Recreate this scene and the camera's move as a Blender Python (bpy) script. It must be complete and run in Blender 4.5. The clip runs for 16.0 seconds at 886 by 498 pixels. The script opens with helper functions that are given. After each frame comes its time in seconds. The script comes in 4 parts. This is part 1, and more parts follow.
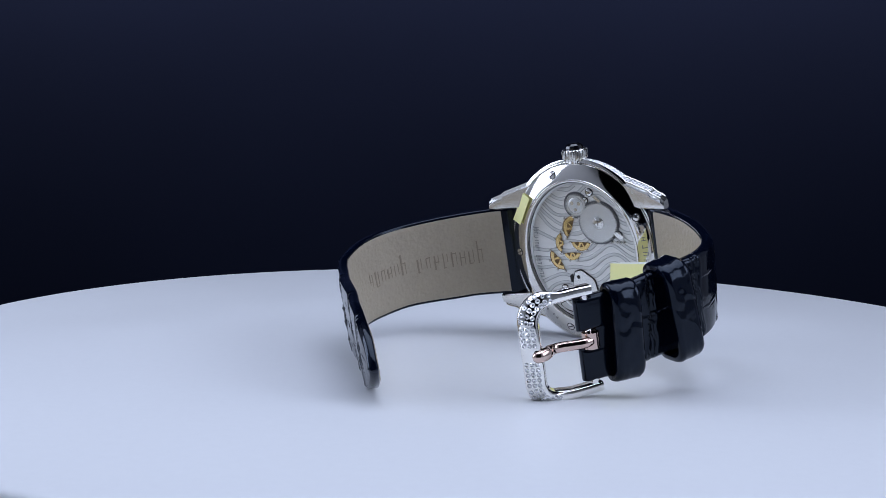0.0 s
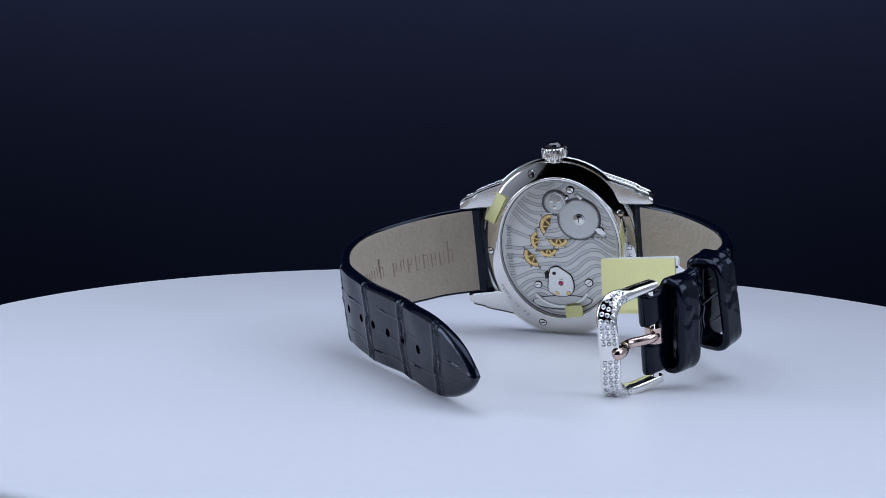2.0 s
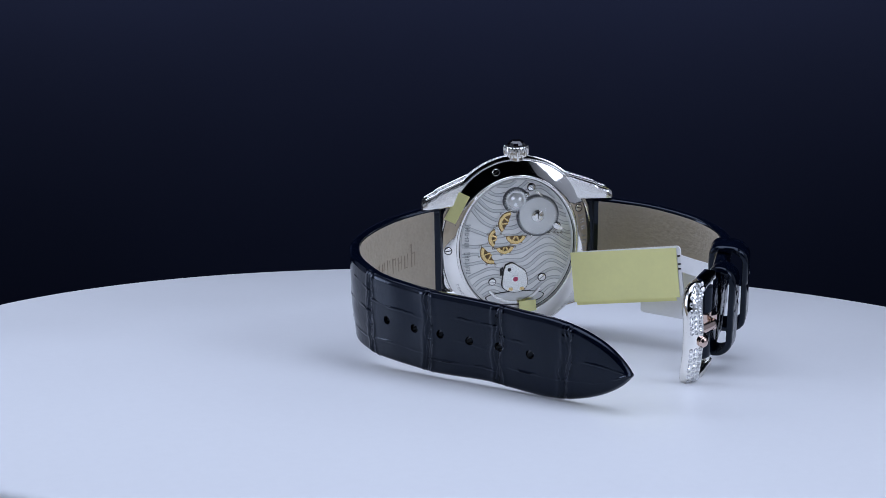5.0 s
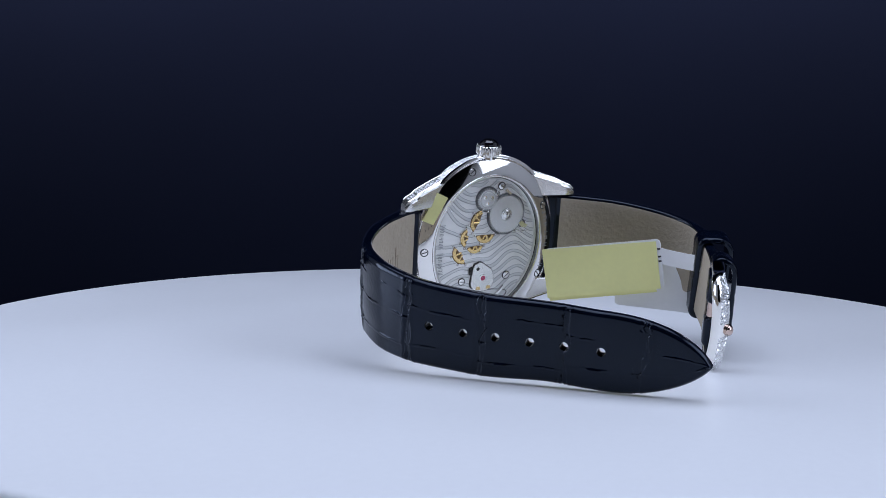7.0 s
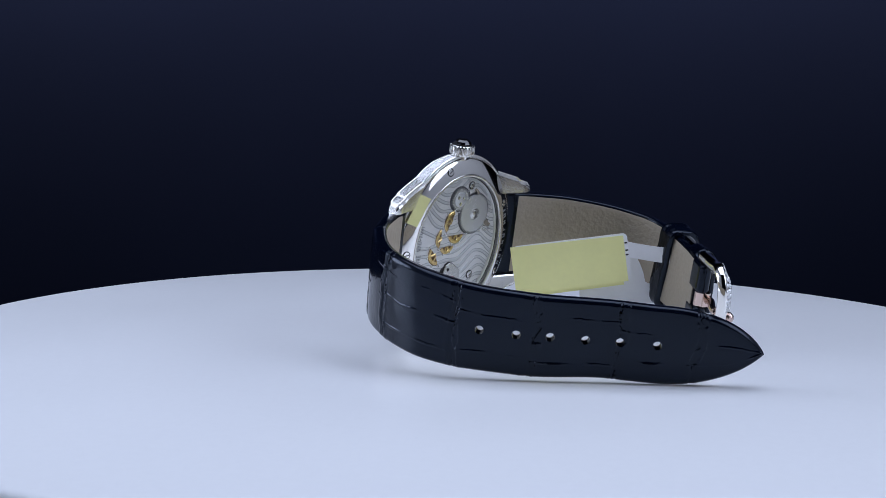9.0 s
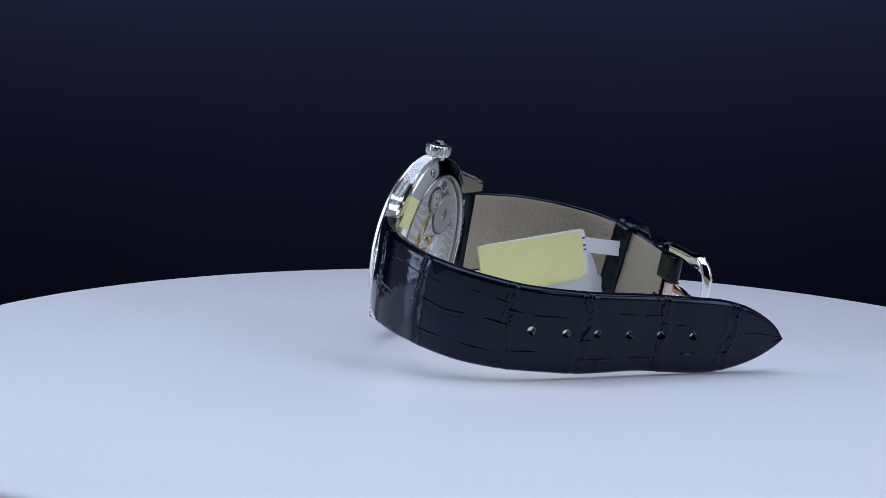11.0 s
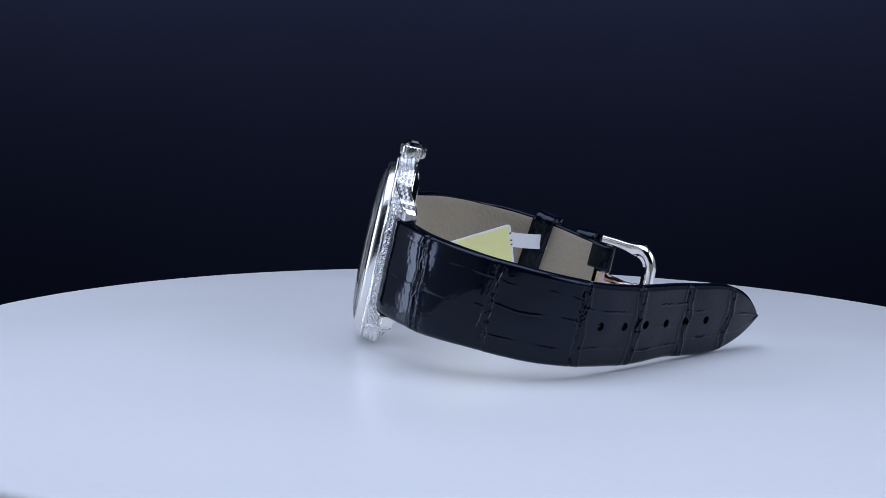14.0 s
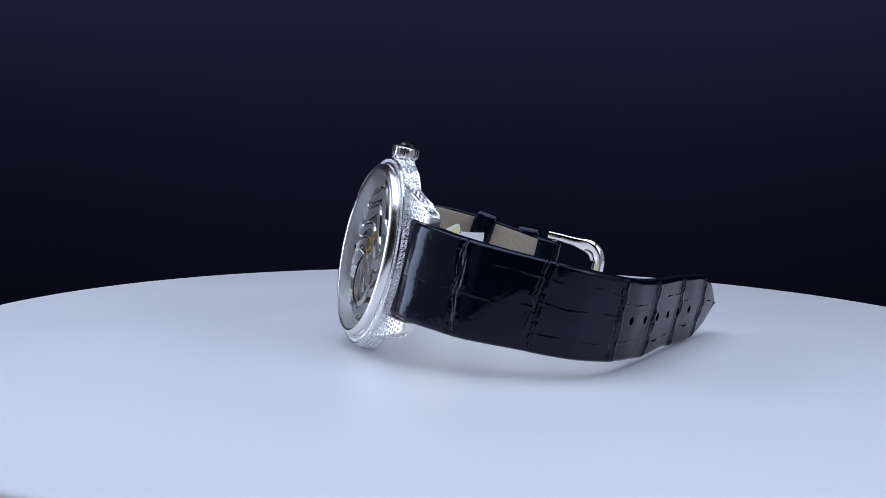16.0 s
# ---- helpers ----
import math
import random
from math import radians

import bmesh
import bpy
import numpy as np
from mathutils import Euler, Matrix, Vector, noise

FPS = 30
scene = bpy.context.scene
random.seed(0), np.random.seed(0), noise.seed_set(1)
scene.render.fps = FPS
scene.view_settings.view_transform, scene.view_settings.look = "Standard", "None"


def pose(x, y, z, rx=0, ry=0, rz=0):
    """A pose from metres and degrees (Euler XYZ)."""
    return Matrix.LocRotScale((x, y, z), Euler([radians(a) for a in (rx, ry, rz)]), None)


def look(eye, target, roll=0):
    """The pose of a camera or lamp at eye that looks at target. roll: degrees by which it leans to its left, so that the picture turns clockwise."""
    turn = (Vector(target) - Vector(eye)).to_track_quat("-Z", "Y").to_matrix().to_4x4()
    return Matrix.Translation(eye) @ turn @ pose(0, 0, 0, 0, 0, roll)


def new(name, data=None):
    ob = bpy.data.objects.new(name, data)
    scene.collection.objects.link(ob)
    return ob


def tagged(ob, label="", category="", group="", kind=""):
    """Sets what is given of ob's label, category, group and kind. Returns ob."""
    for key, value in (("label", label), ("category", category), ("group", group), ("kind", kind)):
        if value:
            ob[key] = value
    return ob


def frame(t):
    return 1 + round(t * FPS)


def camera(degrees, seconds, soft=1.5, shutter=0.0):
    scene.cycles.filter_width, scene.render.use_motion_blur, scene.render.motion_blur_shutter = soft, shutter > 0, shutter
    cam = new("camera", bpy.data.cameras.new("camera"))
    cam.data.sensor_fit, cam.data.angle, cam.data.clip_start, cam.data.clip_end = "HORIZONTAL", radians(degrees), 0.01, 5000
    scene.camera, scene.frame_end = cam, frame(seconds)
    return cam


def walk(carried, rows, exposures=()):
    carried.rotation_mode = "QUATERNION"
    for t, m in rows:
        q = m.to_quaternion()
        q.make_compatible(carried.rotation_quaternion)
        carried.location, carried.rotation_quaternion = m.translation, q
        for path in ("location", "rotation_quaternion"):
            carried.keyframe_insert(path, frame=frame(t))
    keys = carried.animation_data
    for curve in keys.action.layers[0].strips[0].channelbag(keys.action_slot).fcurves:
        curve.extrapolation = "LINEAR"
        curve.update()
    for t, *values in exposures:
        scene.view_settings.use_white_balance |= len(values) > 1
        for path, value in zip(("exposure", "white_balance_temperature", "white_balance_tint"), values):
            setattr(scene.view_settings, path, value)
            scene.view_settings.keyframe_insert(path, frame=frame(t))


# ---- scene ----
import collections

# ---------------- camera: it stands still, the turntable turns ----------------
SECONDS = 16.0
EYE = Vector((0.0, -0.295, 0.05783))
PITCH, YAW, ROLL = 0.12312, -0.03829, 1.2424
WAY = Vector((math.sin(YAW) * math.cos(PITCH), math.cos(YAW) * math.cos(PITCH), -math.sin(PITCH)))
cam = camera(34.6, SECONDS, soft=0.8)
walk(cam, [(0.0, look(EYE, EYE + WAY, ROLL)), (SECONDS, look(EYE, EYE + WAY, ROLL))], exposures=[(0.0, 0.0), (SECONDS, 0.0)])
TURN = 0.15571                                   # turntable, radians a second


# ---------------- light ----------------
def area(name, at, target, w, h, power, colour, spread=180):
    d = bpy.data.lights.new(name, "AREA")
    d.shape, d.size, d.size_y, d.energy, d.color = "RECTANGLE", w, h, power, colour
    d.spread = radians(spread)
    o = new(name, d)
    o.matrix_world = look(at, target)
    return o


COOL = (0.68, 0.765, 1.0)
area("softbox_overhead", (0.0, -0.04, 0.68), (0.0, -0.04, 0.0), 0.80, 0.60, 2.58, COOL, 130)
area("softbox_east", (0.45, -0.18, 0.26), (0.0, -0.06, 0.03), 0.32, 0.40, 0.66, COOL, 120)
area("softbox_west", (-0.45, 0.0, 0.13), (0.0, -0.04, 0.03), 0.20, 0.36, 0.52, COOL, 110)
# Unseen lamp added to make the backdrop brighter towards its top.
area("added_backdrop_lamp", (-0.12, 0.93, 0.31), (-0.12, 1.08, 0.20), 1.5, 0.05, 3.25, (0.86, 0.86, 0.98))
world = bpy.data.worlds.new("room_light")
world.use_nodes = True
scene.world = world
world.node_tree.nodes["Background"].inputs[0].default_value = (0.30, 0.36, 0.50, 1)
world.node_tree.nodes["Background"].inputs[1].default_value = 0.035


# ---------------- materials ----------------
def mat(name, base, rough=0.4, metal=0.0, spec=0.5, grain=0.0, grain_scale=900.0, bump=0.0, bump_scale=1500.0,
        rough_var=0.0, stain=0.0, stain_scale=60.0, coat=0.0, stretch=None, ior=1.5, per_object=0.0):
    m = bpy.data.materials.new(name)
    m.use_nodes = True
    nt = m.node_tree
    b = nt.nodes["Principled BSDF"]
    b.inputs["Base Color"].default_value = (*base, 1)
    b.inputs["Roughness"].default_value = rough
    b.inputs["Metallic"].default_value = metal
    b.inputs["Specular IOR Level"].default_value = spec
    b.inputs["IOR"].default_value = ior
    b.inputs["Coat Weight"].default_value = coat
    b.inputs["Coat Roughness"].default_value = 0.08
    tc = nt.nodes.new("ShaderNodeTexCoord")
    mp = nt.nodes.new("ShaderNodeMapping")
    nt.links.new(tc.outputs["Object"], mp.inputs["Vector"])
    if stretch:
        mp.inputs["Scale"].default_value = stretch

    def tex(scale, detail=3.0):
        n = nt.nodes.new("ShaderNodeTexNoise")
        n.inputs["Scale"].default_value = scale
        n.inputs["Detail"].default_value = detail
        nt.links.new(mp.outputs["Vector"], n.inputs["Vector"])
        return n.outputs["Fac"]

    def spread(out, lo, hi):
        r = nt.nodes.new("ShaderNodeMapRange")
        r.inputs["From Min"].default_value, r.inputs["From Max"].default_value = 0.15, 0.85
        r.inputs["To Min"].default_value, r.inputs["To Max"].default_value = lo, hi
        nt.links.new(out, r.inputs["Value"])
        return r.outputs["Result"]

    def times(a, c):
        x = nt.nodes.new("ShaderNodeMath")
        x.operation = "MULTIPLY"
        nt.links.new(a, x.inputs[0])
        nt.links.new(c, x.inputs[1])
        return x.outputs[0]

    factors = []
    if grain:
        factors.append(spread(tex(grain_scale), 1 - grain, 1 + grain))
    if stain:
        factors.append(spread(tex(stain_scale), 1 - stain, 1 + stain))
    if per_object:
        oi = nt.nodes.new("ShaderNodeObjectInfo")
        r = nt.nodes.new("ShaderNodeMapRange")
        r.inputs["To Min"].default_value, r.inputs["To Max"].default_value = 1 - per_object, 1 + per_object
        nt.links.new(oi.outputs["Random"], r.inputs["Value"])
        factors.append(r.outputs["Result"])
    if factors:
        f = factors[0]
        for g in factors[1:]:
            f = times(f, g)
        vm = nt.nodes.new("ShaderNodeVectorMath")
        vm.operation = "SCALE"
        vm.inputs[0].default_value = base
        nt.links.new(f, vm.inputs["Scale"])
        nt.links.new(vm.outputs["Vector"], b.inputs["Base Color"])
    if rough_var:
        nt.links.new(spread(tex(stain_scale * 2.3), max(0.0, rough - rough_var), rough + rough_var), b.inputs["Roughness"])
    if bump:
        bp = nt.nodes.new("ShaderNodeBump")
        bp.inputs["Strength"].default_value = 1.0
        bp.inputs["Distance"].default_value = bump
        nt.links.new(tex(bump_scale, 4.0), bp.inputs["Height"])
        nt.links.new(bp.outputs["Normal"], b.inputs["Normal"])
    return m


def glass_mat(name, tint, rough=0.0, ior=1.5):
    m = mat(name, tint, rough, ior=ior)
    m.node_tree.nodes["Principled BSDF"].inputs["Transmission Weight"].default_value = 1.0
    return m


def clear_mat(name, ior):
    """A thin, coated sapphire pane: see-through with a clear-coat reflection."""
    m = bpy.data.materials.new(name)
    m.use_nodes = True
    nt = m.node_tree
    nt.nodes.remove(nt.nodes["Principled BSDF"])
    a, g = nt.nodes.new("ShaderNodeBsdfTransparent"), nt.nodes.new("ShaderNodeBsdfGlossy")
    a.inputs["Color"].default_value = (0.97, 0.98, 0.98, 1)
    g.inputs["Roughness"].default_value = 0.01
    f, mx = nt.nodes.new("ShaderNodeFresnel"), nt.nodes.new("ShaderNodeMixShader")
    f.inputs["IOR"].default_value = ior
    nt.links.new(f.outputs[0], mx.inputs[0])
    nt.links.new(a.outputs[0], mx.inputs[1])
    nt.links.new(g.outputs[0], mx.inputs[2])
    nt.links.new(mx.outputs[0], nt.nodes["Material Output"].inputs["Surface"])
    return m


PLATE = mat("white_acrylic", (0.80, 0.81, 0.82), 0.32, spec=0.30, grain=0.012, grain_scale=500, stain=0.012, stain_scale=14, rough_var=0.03)
PLATE_EDGE = mat("acrylic_edge", (0.55, 0.56, 0.58), 0.3, grain=0.05)
NAVY = mat("navy_backdrop", (0.0085, 0.0125, 0.0315), 0.8, spec=0.1, grain=0.05, stain=0.08, stain_scale=5, rough_var=0.03)
TABLE = mat("dark_table", (0.012, 0.016, 0.03), 0.5, grain=0.1, stain=0.15, stain_scale=8)
BOUNCE = mat("white_bounce_panel", (0.78, 0.78, 0.78), 0.85, grain=0.03, grain_scale=1200, stain=0.04, stain_scale=6)
WALL = mat("dark_wall", (0.018, 0.022, 0.034), 0.9, grain=0.04, stain=0.08, stain_scale=2)
BASE = mat("black_plastic", (0.02, 0.02, 0.022), 0.45, grain=0.1)
STEEL = mat("polished_white_gold", (0.90, 0.875, 0.83), 0.07, 1.0, grain=0.02, rough_var=0.03, stain_scale=300, bump=0.000002, bump_scale=900)
BRUSHED = mat("brushed_white_gold", (0.86, 0.84, 0.80), 0.22, 1.0, grain=0.04, rough_var=0.06, stain_scale=400, bump=0.000004, bump_scale=2500)
PLATING = mat("rhodium_plate", (0.78, 0.77, 0.74), 0.36, 0.62, grain=0.05, stain=0.05, stain_scale=200, bump=0.000006, bump_scale=4000)
WAVE = mat("brushed_wave", (0.93, 0.91, 0.87), 0.33, 0.50, grain=0.05, stain=0.04, stain_scale=250, bump=0.000006, bump_scale=3000, stretch=(0.3, 1, 1))
GROOVE = mat("grey_groove_shade", (0.52, 0.51, 0.49), 0.42, 0.66, grain=0.08)
GEAR = mat("sunburst_gear", (0.76, 0.75, 0.72), 0.27, 0.66, grain=0.08, grain_scale=1500, bump=0.000005, bump_scale=2500)
GOLD = mat("yellow_gold", (0.84, 0.60, 0.26), 0.22, 1.0, grain=0.08)
ROSE = mat("rose_gold", (0.66, 0.50, 0.43), 0.12, 1.0, grain=0.04)
# Near-black: shade put into colour for slots, wells and holes; also regulator and joints.
DARK = mat("dark_part_and_recess_shade", (0.03, 0.028, 0.026), 0.5, 0.3, grain=0.2)
DIAMOND = mat("diamond", (0.84, 0.85, 0.85), 0.08, 0.45, spec=1.0, ior=2.2, per_object=0.10)
ONYX = mat("black_onyx", (0.004, 0.004, 0.006), 0.04, 0.0, spec=0.8, grain=0.1)
RUBY = mat("ruby_jewel", (0.55, 0.05, 0.12), 0.08, 0.0, spec=0.8, grain=0.1)
RECESS = mat("bronze_recess", (0.20, 0.125, 0.06), 0.35, 0.7, grain=0.2)
SINK = mat("sink_shade", (0.13, 0.13, 0.135), 0.4, 0.9, grain=0.15)
SAPPHIRE = clear_mat("sapphire_crystal", 1.20)
DOME = clear_mat("domed_crystal", 1.12)
FLANGE = mat("silver_flange", (0.50, 0.50, 0.49), 0.42, 0.85, grain=0.04, rough_var=0.05, stain_scale=150)
CROCO = mat("black_crocodile", (0.0014, 0.0027, 0.0080), 0.11, 0.0, spec=0.29, grain=0.3, grain_scale=700, stain=0.35, stain_scale=90, rough_var=0.05,
            bump=0.000006, bump_scale=900)
CROCO.node_tree.nodes["Principled BSDF"].inputs["Specular Tint"].default_value = (0.70, 0.83, 1.0, 1)
CUT = mat("black_cut_edge", (0.008, 0.008, 0.010), 0.35, 0.0, grain=0.3, bump=0.00004, bump_scale=1200)
LINING = mat("taupe_lining", (0.42, 0.36, 0.275), 0.62, 0.0, spec=0.35, grain=0.06, grain_scale=1500, stain=0.10, stain_scale=70, bump=0.00022, bump_scale=1000)
EMBOSS = mat("embossed_taupe", (0.27, 0.22, 0.16), 0.6, 0.0, grain=0.08)
YELLOW = mat("yellow_film", (0.93, 0.90, 0.40), 0.38, 0.0, spec=0.4, grain=0.02, stain=0.04, stain_scale=110, rough_var=0.06)
CARD = mat("white_card", (0.88, 0.88, 0.88), 0.45, 0.0, grain=0.02, stain=0.03, stain_scale=120)
INK = mat("black_ink", (0.02, 0.02, 0.02), 0.6, 0.0, grain=0.1)
ENGRAVE = mat("engraved_mark", (0.36, 0.36, 0.35), 0.4, 0.9, grain=0.1)

DIALBASE = mat("dial_base", (0.10, 0.10, 0.10), 0.4, 0.7, grain=0.1)
DIALWAVE = mat("dial_bridge", (0.46, 0.46, 0.45), 0.34, 0.95, grain=0.06, bump=0.000006, bump_scale=3000)
MM = 0.001


# ---------------- building helpers ----------------
def mesh_of(name, bm, material, smooth=True, scale=MM, angle=35):
    if scale != 1:
        bmesh.ops.scale(bm, vec=(scale,) * 3, verts=bm.verts)
    me = bpy.data.meshes.new(name)
    bm.normal_update()
    for f in bm.faces:
        f.smooth = smooth
    if smooth:
        for e in bm.edges:
            if len(e.link_faces) == 2 and e.calc_face_angle(0) > radians(angle):
                e.smooth = False
    bm.to_mesh(me)
    bm.free()
    me.materials.append(material)
    return me


def part(name, bm, material, parent, label="", smooth=True, kind="", angle=35):
    """One mesh object under a thing or under a part; bm in millimetres of the thing's space."""
    o = new(name, mesh_of(name, bm, material, smooth, angle=angle))
    o.parent = parent
    return tagged(o, label, kind=kind)


def share(name, mesh, parent, m, label=""):
    """A piece on shared mesh data at the local pose m (metres)."""
    o = new(name, mesh)
    o.parent = parent
    o.matrix_basis = m
    return tagged(o, label)


def lathe(bm, rings, closed_ends=True):
    """rings: lists of points, all of one length; skins them in order."""
    rows = [[bm.verts.new(p) for p in r] for r in rings]
    n = len(rows[0])
    for a, b in zip(rows, rows[1:]):
        for i in range(n):
            bm.faces.new((a[i], a[(i + 1) % n], b[(i + 1) % n], b[i]))
    if closed_ends:
        bm.faces.new(rows[0][::-1])
        bm.faces.new(rows[-1])
    bmesh.ops.recalc_face_normals(bm, faces=bm.faces)
    return rows


def oval(a, b, off, z, n=128):
    """An ellipse a x b pushed outwards by off, at height z."""
    out = []
    for i in range(n):
        t = 2 * math.pi * i / n
        x, y = a * math.cos(t), b * math.sin(t)
        nx, ny = x / a ** 2, y / b ** 2
        k = off / math.hypot(nx, ny)
        out.append((x + nx * k, y + ny * k, z))
    return out


def oval_ring(profile, a, b, n=128):
    """A closed ring from a profile of (off, z), swept round the oval."""
    bm = bmesh.new()
    lathe(bm, [oval(a, b, o, z, n) for o, z in profile + profile[:1]], False)
    bmesh.ops.remove_doubles(bm, verts=bm.verts, dist=1e-5)
    bmesh.ops.recalc_face_normals(bm, faces=bm.faces)
    return bm


def rounds(r, z, n=32, cx=0, cy=0, ph=0.0):
    return [(cx + r * math.cos(2 * math.pi * i / n + ph), cy + r * math.sin(2 * math.pi * i / n + ph), z) for i in range(n)]


def disc(profile, n=32, cx=0, cy=0):
    bm = bmesh.new()
    lathe(bm, [rounds(r, z, n, cx, cy) for r, z in profile])
    return bm


def slab(bm, pts, z0, z1, bevel=0.0):
    """A flat outline pts raised from z0 to z1, with a small bevel at z1."""
    low = [bm.verts.new((x, y, z0)) for x, y in pts]
    n = len(pts)
    if bevel:
        cx, cy = sum(p[0] for p in pts) / n, sum(p[1] for p in pts) / n
        mid = [bm.verts.new((x, y, z1 - bevel * (1 if z1 > z0 else -1))) for x, y in pts]
        top = []
        for x, y in pts:
            d = math.hypot(x - cx, y - cy) or 1
            top.append(bm.verts.new((x - (x - cx) / d * bevel, y - (y - cy) / d * bevel, z1)))
        rows = [low, mid, top]
    else:
        rows = [low, [bm.verts.new((x, y, z1)) for x, y in pts]]
    for a, b in zip(rows, rows[1:]):
        for i in range(n):
            bm.faces.new((a[i], a[(i + 1) % n], b[(i + 1) % n], b[i]))
    bm.faces.new(low[::-1])
    bm.faces.new(rows[-1])
    return bm


def clean(bm):
    bmesh.ops.recalc_face_normals(bm, faces=bm.faces)
    return bm


def box(bm, c, s, m=None):
    r = bmesh.ops.create_cube(bm, size=1)["verts"]
    for v in r:
        v.co = Vector((v.co.x * s[0], v.co.y * s[1], v.co.z * s[2])) + Vector(c)
    if m:
        bmesh.ops.transform(bm, matrix=m, verts=r)
    return r


def catmull(pts, step):
    """A smooth line through pts, resampled evenly at about step."""
    p = [Vector(q) for q in pts]
    p = [2 * p[0] - p[1]] + p + [2 * p[-1] - p[-2]]
    fine = []
    for i in range(1, len(p) - 2):
        for k in range(24):
            t = k / 24
            a, b, c, d = p[i - 1:i + 3]
            fine.append(0.5 * (2 * b + (c - a) * t + (2 * a - 5 * b + 4 * c - d) * t * t + (3 * b - a - 3 * c + d) * t ** 3))
    fine.append(p[-2])
    run = [0.0]
    for a, b in zip(fine, fine[1:]):
        run.append(run[-1] + (b - a).length)
    n = max(2, round(run[-1] / step))
    out, j = [], 0
    for i in range(n + 1):
        s = run[-1] * i / n
        while j < len(run) - 2 and run[j + 1] < s:
            j += 1
        out.append(fine[j].lerp(fine[j + 1], (s - run[j]) / max(1e-9, run[j + 1] - run[j])))
    return out, run[-1]


def tube(bm, line, r, n=10, flat=1.0):
    """A round rod along a line of 3D points; r a number or one for each point."""
    rows = []
    up = Vector((0, 0, 1))
    for i, p in enumerate(line):
        t = (line[min(i + 1, len(line) - 1)] - line[max(i - 1, 0)]).normalized()
        x = t.cross(up)
        x = x.normalized() if x.length > 1e-4 else Vector((1, 0, 0))
        y = x.cross(t)
        q = r[i] if isinstance(r, (list, tuple)) else r
        rows.append([p + x * math.cos(a) * q + y * math.sin(a) * q * flat for a in [2 * math.pi * k / n for k in range(n)]])
    lathe(bm, rows)
    return bm


def ribbon(bm, line, width, z0, z1, inside=None):
    """A raised band with sloped flanks along a flat line; only stretches that lie inside are built."""
    run = []
    runs = []
    for p in line:
        if inside is None or inside(p[0], p[1]):
            run.append(p)
        elif run:
            runs.append(run)
            run = []
    if run:
        runs.append(run)
    for run in runs:
        if len(run) < 3:
            continue
        rows = []
        for i, p in enumerate(run):
            t = (Vector(run[min(i + 1, len(run) - 1)]) - Vector(run[max(i - 1, 0)])).normalized()
            nx, ny = -t.y, t.x
            w = width(i / max(1, len(run) - 1)) if callable(width) else width
            rows.append([bm.verts.new((p[0] + nx * o, p[1] + ny * o, z)) for o, z in
                         ((-w / 2, z0), (-w / 2 + 0.12, z1), (w / 2 - 0.12, z1), (w / 2, z0))])
        for a, b in zip(rows, rows[1:]):
            for k in range(3):
                bm.faces.new((a[k], b[k], b[k + 1], a[k + 1]))
        bm.faces.new(rows[0])
        bm.faces.new(rows[-1][::-1])
    return bm


# ---------------- the room and the stand ----------------
def plain_box(name, lo, hi, material, kind="structure", label="", category=""):
    bm = bmesh.new()
    box(bm, [(a + b) / 2 for a, b in zip(lo, hi)], [b - a for a, b in zip(lo, hi)])
    o = new(name, mesh_of(name, bm, material, False, 1))
    return tagged(o, label, category, kind=kind)


plain_box("floor", (-1.6, -1.6, -0.80), (1.6, 1.2, -0.75), WALL, label="dark grey studio floor")
plain_box("wall_north", (-1.6, 1.2, -0.80), (1.6, 1.3, 1.6), WALL, label="dark grey studio wall")
plain_box("wall_south", (-1.6, -1.7, -0.80), (1.6, -1.6, 1.6), WALL, label="dark grey studio wall")
plain_box("wall_west", (-1.7, -1.7, -0.80), (-1.6, 1.3, 1.6), WALL, label="dark grey studio wall")
plain_box("wall_east", (1.6, -1.7, -0.80), (1.7, 1.3, 1.6), WALL, label="dark grey studio wall")
plain_box("ceiling", (-1.7, -1.7, 1.6), (1.7, 1.3, 1.7), WALL, label="dark grey studio ceiling")


def backdrop():
    """A navy sheet that hangs behind the stand, down to the floor."""
    bm = bmesh.new()
    prof = [(1.09 + 0.004 * math.sin(9 * z), z) for z in [0.80 - 1.55 * k / 20 for k in range(21)]]
    rows = [[bm.verts.new((x, y, z)) for x in (-1.0, -0.4, 0.4, 1.0)] for y, z in prof]
    rows2 = [[bm.verts.new((x, y + 0.003, z)) for x in (-1.0, -0.4, 0.4, 1.0)] for y, z in prof]
    for rr in (rows, rows2):
        for a, b in zip(rr, rr[1:]):
            for i in range(3):
                bm.faces.new((a[i], a[i + 1], b[i + 1], b[i]))
    for k in (0, 3):
        for i in range(len(rows) - 1):
            bm.faces.new((rows[i][k], rows[i + 1][k], rows2[i + 1][k], rows2[i][k]))
    clean(bm)
    o = new("backdrop", mesh_of("backdrop", bm, NAVY, True, 1))
    return tagged(o, "plain dark navy backdrop sheet behind the turntable", "backdrop", kind="structure")


backdrop()
# Unseen white panels added to bounce light onto the watch.
for name, lo, hi in (("tent_side_west", (-0.50, -0.60, -0.08), (-0.485, 0.30, 0.75)), ("tent_side_east", (0.485, -0.60, -0.08), (0.50, 0.30, 0.75)),
                     ("tent_roof", (-0.50, -0.40, 0.75), (0.50, 0.50, 0.765))):
    plain_box(name, lo, hi, BOUNCE, label="unseen white panel added to reflect light")
plain_box("table", (-0.9, -0.75, -0.125), (0.9, 0.46, -0.080), TABLE, kind="", label="dark table top under the turntable", category="table")


